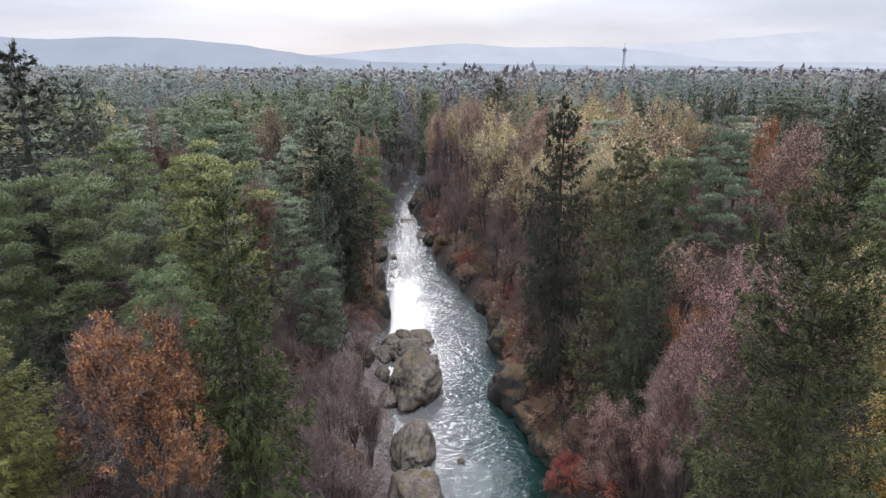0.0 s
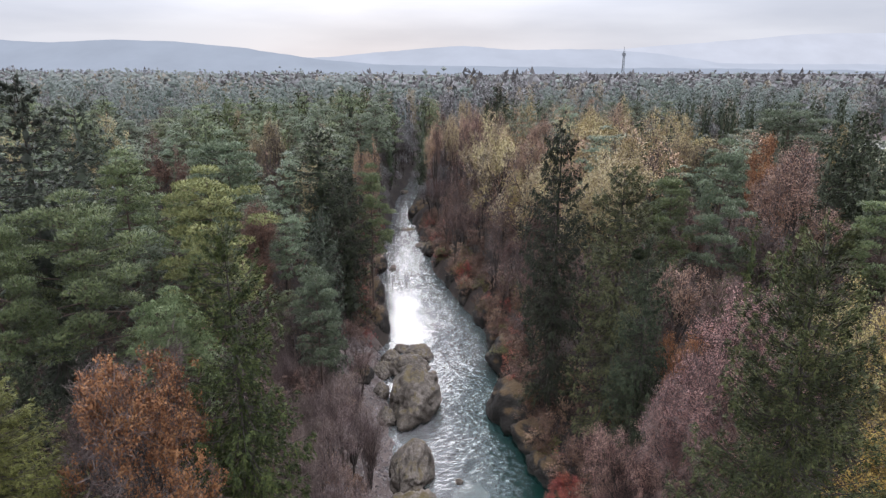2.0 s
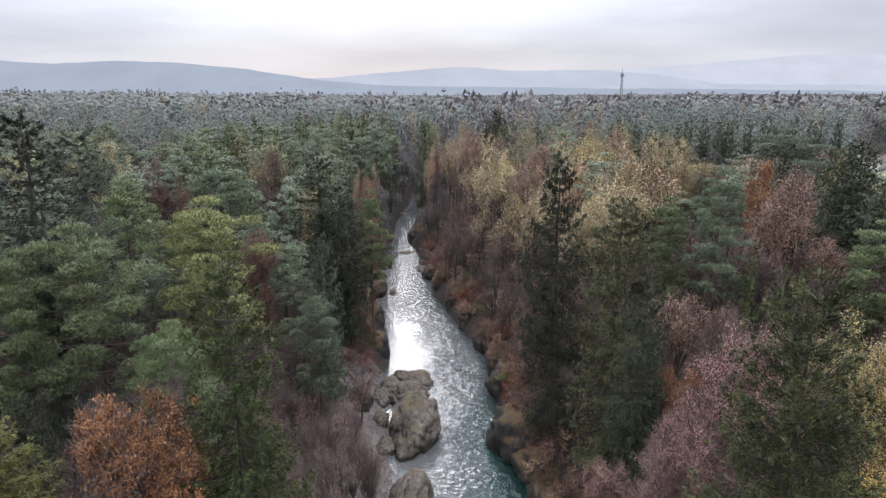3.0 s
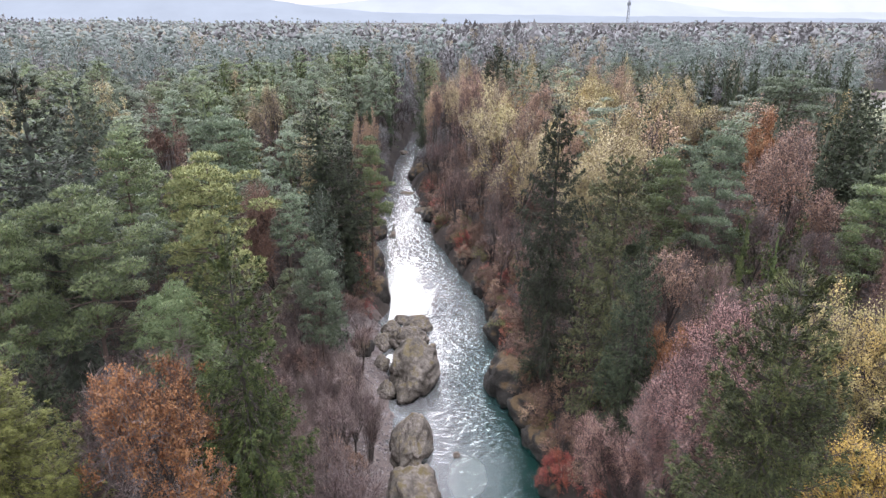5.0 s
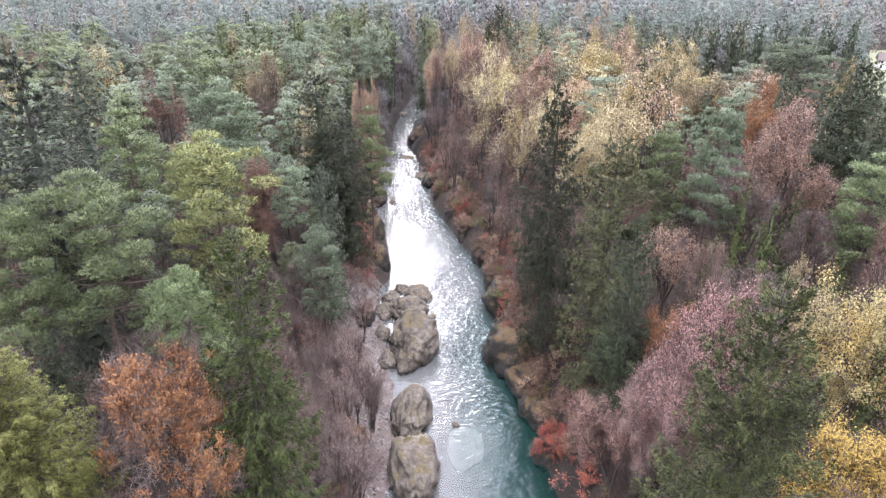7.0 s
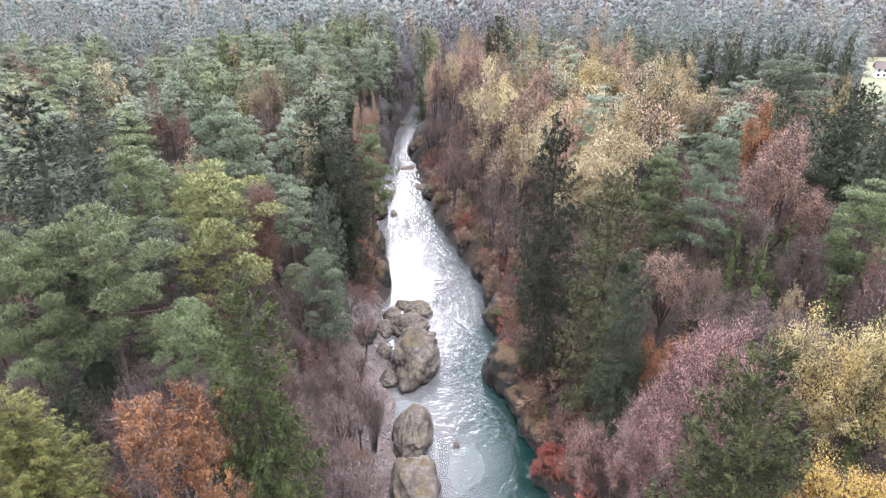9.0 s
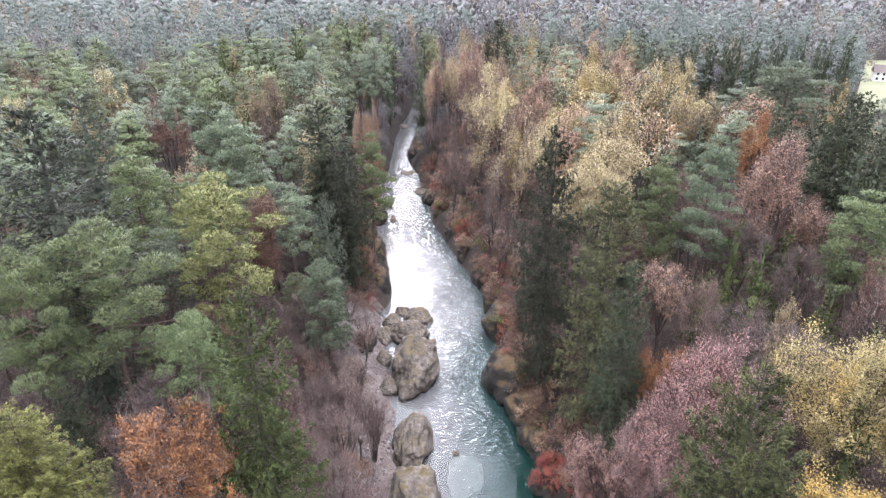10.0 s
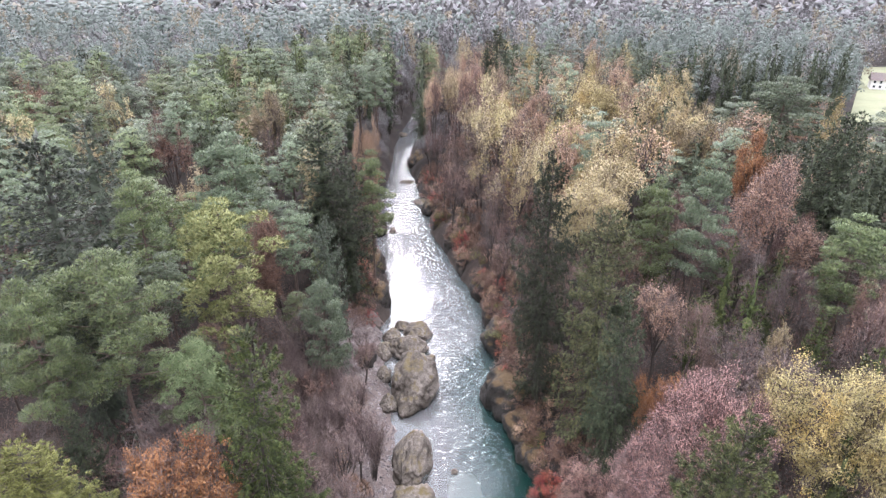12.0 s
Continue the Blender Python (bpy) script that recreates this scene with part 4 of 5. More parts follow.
def named_trees():
    # west bank, from the camera outwards
    plant("spruce", 0, -13.2, 36.9, 35.3, 3.9, SPRUCE, "tall green spruce beside an orange oak", 0)
    plant("oak", 0, -17.6, 34.2, 28.9, 4.7, LEAF_ORANGE, "oak with bright orange autumn leaves", 0)
    plant("spruce", 3, -26.6, 31.0, 30.0, 4.3, LEAF_GREEN, "light yellow-green drooping conifer at the wood edge", 0)
    plant("pine", 0, -21.4, 46.5, 27.8, 3.2, PINE_LIGHT, "young green pine below taller pines", 0)
    plant("pine", 0, -30.6, 50.8, 34.7, 5.8, PINE, "wide spreading green pine", 1)
    plant("bare", 0, -25.2, 47.0, 21.5, 4.6, LEAF_RUST, "bare forked tree under pines at a dark gap", 1)
    plant("bare", 0, -28.4, 41.5, 19.0, 4.2, LEAF_RUST, "bare red-brown tree under pines at a dark gap", 2, twig=TWIG_RED)
    plant("pine", 0, -35.0, 46.5, 34.4, 3.8, PINE, "green pine at the edge of the clearing", 0)
    plant("spruce", 1, -30.5, 41.5, 24.0, 2.2, SPRUCE_DARK, "small dark spruce under pines", 1)
    plant("spruce", 1, -37.4, 56.7, 43.8, 6.0, SPRUCE_GREY, "very tall dark spruce above the canopy", 2)
    plant("pine", 1, -25.0, 65.2, 34.6, 5.2, PINE_YELLOW, "pine with a yellow-green sunlit crown", 1)
    plant("pine", 1, -37.4, 73.0, 35.3, 4.2, PINE, "round-topped green pine standing in the mixed wood", 2)
    plant("spruce", 1, -46.0, 80.0, 40.5, 5.4, SPRUCE_GREY, "tall dark spruce above pines", 0)
    plant("pine", 1, -30.8, 89.5, 36.0, 5.6, PINE_BLUE, "blue-green pine standing in the mixed wood", 0)
    plant("broad", 1, -23.0, 81.0, 27.6, 4.0, LEAF_RUST, "rust-brown oak between pines", 2)
    plant("spruce", 1, -15.5, 78.8, 27.2, 2.5, SPRUCE_GREY, "young blue-green conifer by the river", 1)
    plant("pine", 1, -15.0, 70.8, 21.6, 3.2, PINE_BLUE, "leaning blue-green pine on the bank", 1)
    plant("spruce", 1, -20.8, 106.0, 34.2, 6.4, SPRUCE_DARK, "broad dark spruce above the river", 2)
    plant("spruce", 1, -15.6, 100.0, 28.0, 3.8, SPRUCE_DARK, "dark spruce leaning over the river", 0)
    plant("pine", 1, -12.6, 108.0, 28.4, 3.8, PINE, "green pine overhanging the river", 2)
    plant("sparse", 1, -37.0, 139.0, 34.0, 6.0, LEAF_YELLOW, "ochre autumn oak above pines", 0)
    plant("sparse", 1, -14.6, 124.0, 30.5, 2.6, LEAF_COPPER, "slim copper-leaved tree by the river", 1)
    # east bank
    plant("spruce", 3, 14.9, 23.4, 38.8, 3.8, SPRUCE_OLIVE, "olive-green spruce with drooping sprays above the wood edge", 0)
    plant("sparse", 0, 22.2, 38.6, 30.6, 6.6, LEAF_PINK, "round tree with pale pink-brown dry leaves", 0, twig=TWIG_RED)
    plant("broad", 1, 21.2, 48.0, 23.8, 2.2, LEAF_ORANGE, "small rust-orange tree among bare shrubs", 1)
    plant("sparse", 0, 17.0, 38.4, 25.6, 4.6, LEAF_PINK, "half-bare tree with pale pink-brown leaves", 1, twig=TWIG_PINK)
    plant("sparse", 0, 15.8, 43.0, 18.2, 3.2, LEAF_PINK, "pink-brown half-bare tree by the river", 2, twig=TWIG_RED)
    plant("maple", 0, 33.6, 41.5, 30.6, 6.0, LEAF_PALE, "wide maple with pale yellow leaves", 2)
    plant("maple", 0, 28.2, 29.2, 25.2, 5.8, LEAF_GOLD, "maple with bright yellow leaves", 0)
    plant("broad", 0, 33.7, 53.1, 25.6, 2.6, LEAF_YELLOW, "golden-leaved small tree among bare shrubs", 1)
    plant("spruce", 0, 17.9, 60.5, 35.2, 4.2, SPRUCE_DULL, "tall dull olive spruce holding a dark bird nest", 2)
    plant("spruce", 0, 17.3, 49.6, 31.3, 2.7, SPRUCE_DARK, "dark spruce above the mossy bank", 0)
    plant("spruce", 0, 13.4, 70.0, 38.8, 3.8, SPRUCE_DARK, "tall dark spruce among yellow oaks", 1)
    plant("broad", 1, 23.5, 88.0, 32.4, 7.0, LEAF_YELLOW, "ochre-leaved oak behind spruces", 1)
    plant("broad", 1, 29.0, 97.0, 33.5, 7.0, LEAF_PALE, "pale yellow oak standing in the mixed wood", 0)
    plant("sparse", 1, 22.6, 142.0, 33.6, 7.0, LEAF_COPPER, "orange-brown oak far along the bank", 0)
    plant("broad", 1, 39.2, 146.4, 34.0, 8.0, LEAF_PALE, "wide yellow-green oak standing in the mixed wood", 2)
    plant("broad", 2, 70.0, 184.6, 31.0, 4.6, LEAF_YELLOW, "golden birch in front of dark spruces", 1)
    plant("sparse", 1, 48.5, 116.6, 33.0, 7.0, LEAF_PALE, "half-bare yellow oak standing in the mixed wood", 1)
    plant("sparse", 1, 45.6, 80.5, 35.4, 7.6, LEAF_COPPER, "large round copper-leaved oak", 2)
    plant("broad", 1, 52.2, 101.0, 33.4, 5.0, LEAF_ORANGE, "orange-leaved tree behind a copper oak", 0)
    plant("pine", 1, 73.0, 134.0, 37.2, 9.0, PINE_BLUE, "wide flat-topped dark pine", 1)
    plant("pine", 1, 34.2, 75.6, 36.2, 3.8, PINE_BLUE, "blue-green pine with a pink trunk", 2)
    plant("pine", 1, 30.6, 82.0, 31.6, 3.4, PINE, "blue-green pine beside another pine", 0)
    plant("pine", 1, 51.0, 69.5, 31.0, 4.4, PINE, "green pine with an orange trunk", 1)
    plant("spruce", 1, 61.0, 92.6, 38.0, 4.4, SPRUCE_DARK, "tall dark spruce at the edge of a stand", 0)
    plant("spruce", 1, 67.0, 99.0, 37.0, 4.4, SPRUCE_DARK, "tall dark spruce in a stand", 1)
    plant("spruce", 1, 20.3, 238.0, 37.4, 5.0, SPRUCE_DARK, "dark cone-shaped spruce group leader", 2)
    for k in range(20):
        plant("spruce", 2, 76 + k * 2.35, 206 - k * 0.8 + (k * 7 % 5) - 2, 34.6 + (k * 5 % 4) * 0.9, 2.5 + (k % 3) * 0.3, SPRUCE_DARK, "dark spruce planted in a tight row", group="row of dark spruces")
    for k in range(9):
        plant("spruce", 2, 58.5 + (k * 4.3 % 15), 84 + k * 3.6, 33.5 + (k * 5 % 4), 3.6, SPRUCE_DARK, "dark spruce in a shaded stand")
    for dx, dy, top in ((-3.6, 2, 34.0), (3.4, 1, 32.5)):
        plant("spruce", 2, 20.3 + dx, 238 + dy, top, 3.2, SPRUCE_DARK, "dark cone-shaped spruce beside a taller one")
    plant("spruce", 1, 27.8, 51.1, 21.0, 1.5, SPRUCE, "small green spruce among bare shrubs", 0)


named_trees()


def free(x, y, gap):
    return all((x - a) ** 2 + (y - b) ** 2 > (gap + 0.55 * c) ** 2 for a, b, c, _ in planted)


def shore(x, y):
    return max(np.interp(y, EDGE_Y, EDGE_L) - x, x - np.interp(y, EDGE_Y, EDGE_R))


def wood_fill():
    """The rest of the wood near the river, tree by tree."""
    g = random.Random(4)
    spots = [(x, y) for y in range(24, 104, 6) for x in range(-84, 86, 6)]
    spots += [(x, y) for y in range(106, 206, 8) for x in range(-156, 160, 8)]
    spots += [(x + 3, y + 3) for y in range(40, 106, 6) for x in range(-60, 80, 6)]
    spots += [(x, y) for y in range(210, 262, 8) for x in range(-77, 80, 8)]
    spots += [(x, y) for y in range(264, 312, 6) for x in range(-48, 34, 6)]
    spots += [(x + 3, y + 3) for y in range(102, 200, 6) for x in range(-24, 30, 6)]
    for sx, sy in spots:
        x, y = sx + g.uniform(-2.6, 2.6), sy + g.uniform(-2.6, 2.6)
        d = shore(x, y)
        near = y < 105
        if d < 2.2 or (x > 0.655 * y and 140 < y < 310) or abs(x) > 0.80 * y + 16 or not free(x, y, 1.9 if near else 1.4):
            continue
        q = g.random()
        west = x < -4
        foot = float(land(x, y))
        lod, near_lod = 2, 4 if y < 92 else 2
        if d < 9 and y < 190:
            if west and y < 78 and q < 0.8:
                plant("coppice", 0, x, y, foot + g.uniform(6, 9.5), g.uniform(2.4, 3.4), LEAF_RUST, "many-stemmed bare pink-brown shrub above the gravel bar", twig=TWIG_PINK)
            elif q < 0.75:
                plant("bare", 0 if y < 100 else 2, x, y, foot + (g.uniform(6, 12) if west else g.uniform(9, 18)), g.uniform(2.4, 3.8), LEAF_RUST, "bare purple-brown tree on the river bank", twig=TWIG_RED if q < 0.3 else TWIG)
            else:
                plant("broad", near_lod, x, y, foot + g.uniform(5, 10), g.uniform(1.8, 3), LEAF_RUST, "rust-leaved small tree on the river bank")
            continue
        if 0.36 * y < x < 0.68 * y and 150 < y < 206:
            if q < 0.6:
                plant("sparse" if q < 0.35 else "bare", 2, x, y, foot + g.uniform(8, 13), g.uniform(3, 4.5), LEAF_YELLOW, "low half-bare tree in front of a spruce row")
            continue
        if near:
            top = foot + (g.uniform(10, 16) if west else g.uniform(13, 19))
            if west and y > 56 and q < 0.45 and (y > 80 or d > 15):
                plant("pine", near_lod, x, y, foot + g.uniform(17, 22), g.uniform(3.0, 4.2), PINE if q < 0.25 else PINE_BLUE, "green pine standing in the mixed wood")
            elif q < 0.62:
                plant("bare", 0 if y < 85 else 2, x, y, top, g.uniform(3.2, 5.0), LEAF_RUST, "bare grey-brown understorey tree standing in the mixed wood", twig=TWIG_RED if q < 0.3 else TWIG)
            elif q < 0.82:
                plant("sparse", near_lod, x, y, top - 2, g.uniform(2.6, 4.0), LEAF_RUST if q < 0.74 else LEAF_COPPER, "rust-brown understorey tree standing in the mixed wood", twig=TWIG_RED)
            else:
                plant("pine" if west else "spruce", 2, x, y, top + 1, g.uniform(1.8, 2.6), PINE if west else SPRUCE, "green understorey conifer standing in the mixed wood")
            continue
        if y > 262 and d < 16:
            plant("sparse", 2, x, y, foot + g.uniform(14, 24), g.uniform(3.4, 4.8), HAZED_BARE, "bare grey-brown tree at the river bend")
            continue
        top = 32.5 + g.uniform(-6.0, 3.5)
        if west:
            if q < 0.60:
                plant("pine", lod, x, y, top, g.uniform(3.4, 4.8), PINE if q < 0.35 else PINE_BLUE, "green pine of the western wood")
            elif q < 0.76:
                plant("spruce", lod, x, y, top + 1.5, g.uniform(3.0, 4.2), SPRUCE_DARK if q < 0.7 else SPRUCE, "dark spruce of the western wood")
            elif q < 0.88:
                plant("broad", lod, x, y, top - 2, g.uniform(3.6, 5), LEAF_YELLOW if q < 0.83 else LEAF_RUST, "ochre autumn tree of the western wood")
            else:
                plant("bare", lod, x, y, top - 1, g.uniform(3.4, 4.6), LEAF_RUST, "bare grey tree of the western wood")
        else:
            if 8 < x < 62 and y < 165 and q < 0.62:
                plant("broad" if q < 0.4 else "sparse", lod, x, y, top - 0.5, g.uniform(5.0, 6.8), (LEAF_PALE, LEAF_YELLOW, LEAF_YELLOW, LEAF_COPPER)[g.randrange(4)], "ochre and tan autumn oak of the eastern wood")
            elif q < 0.30 or (x < 22 and q < 0.5):
                plant("bare", lod, x, y, top - 4.5, g.uniform(3.2, 4.6), LEAF_COPPER if q < 0.2 else LEAF_RUST, "bare purple-grey tree of the eastern wood", twig=TWIG_RED if q < 0.15 else TWIG)
            elif x < 22:
                plant("sparse", lod, x, y, top - 4, g.uniform(3.4, 4.6), (LEAF_COPPER, LEAF_YELLOW, LEAF_YELLOW)[g.randrange(3)], "half-bare brown tree of the eastern wood", twig=TWIG_RED)
            elif q < 0.66:
                plant("broad" if q < 0.5 else "sparse", lod, x, y, top - 1, g.uniform(3.6, 5.2), (LEAF_PALE, LEAF_YELLOW, LEAF_COPPER)[g.randrange(3)], "yellow-brown autumn tree of the eastern wood")
            elif q < 0.86:
                plant("pine", lod, x, y, top, g.uniform(3.4, 4.6), PINE_BLUE, "blue-green pine of the eastern wood")
            else:
                plant("spruce", lod, x, y, top + 1, g.uniform(3, 4), SPRUCE_DARK, "dark spruce of the eastern wood")


wood_fill()


def bank_shrubs():
    g = random.Random(8)
    for k in range(64):
        y, d = g.uniform(190, 330), g.uniform(1.5, 13)
        x = np.interp(y, EDGE_Y, EDGE_L) - d if k % 2 else np.interp(y, EDGE_Y, EDGE_R) + d
        plant("sparse", 2, x, y, float(land(x, y)) + g.uniform(7, 15), g.uniform(3.4, 4.8), HAZED_BARE, "low bare grey-brown tree at the river bend")
    for k in range(80):
        y = g.uniform(98, 190)
        x = np.interp(y, EDGE_Y, EDGE_R) + g.uniform(4, 22)
        if free(x, y, -0.6):
            plant("bare" if k % 3 else "sparse", 2, x, y, float(land(x, y)) + g.uniform(6, 12), g.uniform(3.0, 4.4), LEAF_RUST, "low bare brown tree under taller ones", twig=TWIG if k % 2 else TWIG_RED)
    for k in range(230):
        y = g.uniform(42, 190)
        west = g.random() < 0.4
        d = g.uniform(1.0, 7.0)
        x = np.interp(y, EDGE_Y, EDGE_L) - d if west else np.interp(y, EDGE_Y, EDGE_R) + d
        if west and 46 < y < 96:
            x -= 7.5
        q = g.random()
        leaf = LEAF_RUST if q < 0.55 else LEAF_RED if q < 0.68 else LEAF_COPPER if q < 0.85 else LEAF_GREEN
        plant("shrub", 0, x, y, float(land(x, y)) + g.uniform(1.8, 4.2), g.uniform(1.3, 2.6), leaf,
              {0: "rust-brown shrub on the rocky bank", 1: "red-leaved shrub on the rocky bank", 2: "green-leaved shrub on the bank"}[1 if leaf is LEAF_RED else 2 if leaf is LEAF_GREEN else 0],
              twig=TWIG_RED, group="shrubs on the bank")
    for k in range(26):
        a, q = g.uniform(0, 6.28), g.uniform(0.1, 1.0) ** 0.5
        x, y = 13.4 + 2.1 * q * math.cos(a), 55.7 + 2.2 * q * math.sin(a)
        foot = 2.1 * math.sqrt(1.05 - q * q) - 0.6
        plant("shrub", 0, x, y, foot + g.uniform(1.5, 2.0), g.uniform(0.8, 1.1), LEAF_RED, "bright red shrub hanging over the water", k, twig=TWIG_RED, foot=foot)
    for k, (x, y, top, r) in enumerate(((15.6, 52.2, 3.0, 1.8), (16.0, 50.4, 3.4, 2.0), (16.6, 54.2, 4.0, 1.8))):
        plant("shrub", 0, x, y, top, r, LEAF_RED, "bright red shrub hanging over the water", k, twig=TWIG_RED, sink=0.3)
    for rx, ry, rz, rs in ((10.6, 76, 2.9, 3.4), (12.6, 69, 1.6, 3.2), (14.2, 62.3, 1.1, 2.8), (11, 92, 1.9, 3.4), (10.2, 101.5, 0.4, 2.4), (8.6, 113, 0.4, 2.4), (6.2, 124, 0.2, 2.6), (3.4, 136, 0.1, 2.6), (0.4, 149, -0.2, 2.4)):
        for k in range(8):
            a, q = g.uniform(-2.2, 2.2), g.uniform(0.2, 1.0)
            plant("shrub", 0, rx + rs * 0.75 * q * math.cos(a) - 0.4, ry + rs * 1.2 * q * math.sin(a), rz + g.uniform(0.5, 1.7), g.uniform(1.4, 2.3), LEAF_RUST if k > 2 else LEAF_COPPER if k == 2 else LEAF_GREEN if k == 1 else LEAF_RED,
                  "rust-brown shrub covering a bank rock", k, twig=TWIG_RED, group="shrubs on the bank", foot=rz - 0.9)
    for k in range(12):
        x, y = g.uniform(16.0, 21), g.uniform(41, 51)
        plant("coppice", 0, x, y, float(land(x, y)) + g.uniform(5, 9), g.uniform(2.2, 3.2), LEAF_PINK, "bare pinkish shrub under a pink-brown tree", twig=TWIG_PINK)
    for x, y, top, r in ((-9.6, 47.5, 13.0, 3.2), (-10.6, 52.5, 12.0, 3.0), (-9.4, 57.0, 11.0, 2.6), (-11.2, 61.5, 11.5, 2.8), (-10.4, 67.0, 10.0, 2.6), (-8.6, 43.5, 12.0, 3.2), (-12.4, 49.0, 13.5, 3.2)):
        plant("bare", 0, x, y, top, r, LEAF_RUST, "slender bare tree leaning over the gravel bar", twig=TWIG_PINK)
    for k in range(84):
        y, d = g.uniform(40, 78), g.uniform(4.2, 15)
        x = np.interp(y, EDGE_Y, EDGE_L) - d
        if d > 7.5 or y < 47:
            plant("coppice", 0, x, y, float(land(x, y)) + g.uniform(4.5, 8.5), g.uniform(1.8, 3.0), LEAF_RUST, "many-stemmed bare pink-brown shrub above the gravel bar", twig=TWIG_PINK, group="bare shrubs above the gravel bar")


bank_shrubs()


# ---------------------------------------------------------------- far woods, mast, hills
def far_woods():
    g = np.random.default_rng(77)
    near = {"pine": pine_arrays(221, 1300, 0.72, r=4.6, base=0.5, pads=26, plain=True, slim=0.55), "spruce": spruce_arrays(222, 520, 0.8, limbs=3, slim=0.6),
            "broad": broadleaf_arrays(223, 800, 0.55, levels=3, twigs=0, cloud=0.9), "bare": broadleaf_arrays(224, 520, 0.6, h=22, r=5, levels=3, twigs=160, cloud=0.9)}
    low = {"pine": pine_arrays(201, 260, 0.95, base=0.48, pads=14, plain=True, slim=0.7), "spruce": spruce_arrays(202, 130, 1.4, limbs=3, slim=0.7),
           "broad": broadleaf_arrays(203, 300, 0.95, levels=3, twigs=0, cloud=0.9), "bare": broadleaf_arrays(204, 200, 1.1, h=22, r=5, levels=3, twigs=60, cloud=0.9)}
    tiny = {"pine": pine_arrays(211, 6, 1.2, pads=7, plain=True, slim=0.9), "spruce": spruce_arrays(212, 14, 3.0, limbs=2, slim=0.7),
            "broad": broadleaf_arrays(213, 14, 2.0, levels=2, twigs=0, cloud=1.2), "bare": broadleaf_arrays(214, 46, 2.8, levels=2, twigs=0, cloud=1.2)}
    # these crown colours already carry the haze
    rows = [("pine", HAZED_PINE, "distant hazy green pines of a level wood"), ("spruce", HAZED_SPRUCE, "distant dark spruces of a level wood"),
            ("broad", HAZED_YELLOW, "distant yellow-brown autumn trees"), ("bare", HAZED_BARE, "distant grey-brown bare trees")]
    spots = []
    y = 206.0
    while y < 1500:
        step = 8.2 if y < 330 else 8.2 + (y - 330) * 0.016
        half = 0.76 * y + 30
        n = int(2 * half / step)
        xs = (np.arange(n) + g.uniform(-0.4, 0.4, n)) / n * 2 * half - half
        ys = y + g.uniform(-0.45, 0.45, n) * step
        spots += list(zip(xs, ys))
        y += step
    S = np.array(spots)
    d = np.maximum(np.interp(S[:, 1], EDGE_Y, EDGE_L) - S[:, 0], S[:, 0] - np.interp(S[:, 1], EDGE_Y, EDGE_R))
    S = S[((d > 2.5) | (S[:, 1] > 480)) & ~((S[:, 1] < 262) & (np.abs(S[:, 0]) < 80)) & ~((S[:, 1] < 312) & (S[:, 0] > -50) & (S[:, 0] < 34))]
    S = S[~((S[:, 0] > 0.655 * S[:, 1]) & (S[:, 1] < 345))]
    q = g.uniform(0, 1, len(S)) + smooth_noise(S[:, 0] * 0.02, S[:, 1] * 0.02, 31) * 0.25 + np.where(S[:, 0] > 0, 0.08, -0.14)
    which = np.digitize(q, [0.48, 0.64, 0.76])
    top = 31.5 - 8.5 * np.clip((S[:, 1] - 500) / 800, 0, 1) + g.normal(0, 3.2, len(S)) + smooth_noise(S[:, 0] * 0.012, S[:, 1] * 0.012, 33) * 2 + 9 * np.clip(-S[:, 0] / S[:, 1] * 2, 0, 1) * np.clip((S[:, 1] - 500) / 500, 0, 1)
    foot = land(S[:, 0], S[:, 1])
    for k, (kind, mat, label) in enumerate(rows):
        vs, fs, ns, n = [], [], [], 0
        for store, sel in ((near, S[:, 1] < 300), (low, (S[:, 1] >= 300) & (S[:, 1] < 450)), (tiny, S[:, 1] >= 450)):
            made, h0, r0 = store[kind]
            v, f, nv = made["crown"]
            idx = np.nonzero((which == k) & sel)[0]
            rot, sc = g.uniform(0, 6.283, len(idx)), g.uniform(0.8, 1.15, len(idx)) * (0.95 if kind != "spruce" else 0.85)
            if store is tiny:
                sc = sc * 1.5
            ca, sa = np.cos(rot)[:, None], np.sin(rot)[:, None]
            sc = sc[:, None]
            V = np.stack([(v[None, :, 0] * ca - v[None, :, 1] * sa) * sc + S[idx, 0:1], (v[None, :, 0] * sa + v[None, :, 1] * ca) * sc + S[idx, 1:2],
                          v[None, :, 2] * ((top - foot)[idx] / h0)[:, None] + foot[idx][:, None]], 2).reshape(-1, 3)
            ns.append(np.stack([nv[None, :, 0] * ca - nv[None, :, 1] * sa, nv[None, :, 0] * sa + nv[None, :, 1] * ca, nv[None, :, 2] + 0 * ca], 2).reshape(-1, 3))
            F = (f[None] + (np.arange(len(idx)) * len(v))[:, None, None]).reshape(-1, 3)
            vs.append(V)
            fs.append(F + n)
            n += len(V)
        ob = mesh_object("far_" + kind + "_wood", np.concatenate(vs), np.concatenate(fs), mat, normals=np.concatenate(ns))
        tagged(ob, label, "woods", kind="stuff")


far_woods()


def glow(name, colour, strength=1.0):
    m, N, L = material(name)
    # haze painted as emission: the hills glow in this colour, unlit by sun
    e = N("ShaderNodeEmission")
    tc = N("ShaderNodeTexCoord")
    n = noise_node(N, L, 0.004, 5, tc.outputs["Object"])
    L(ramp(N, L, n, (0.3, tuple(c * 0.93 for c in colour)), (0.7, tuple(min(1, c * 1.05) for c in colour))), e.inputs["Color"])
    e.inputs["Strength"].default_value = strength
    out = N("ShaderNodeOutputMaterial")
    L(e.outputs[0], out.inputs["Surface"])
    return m


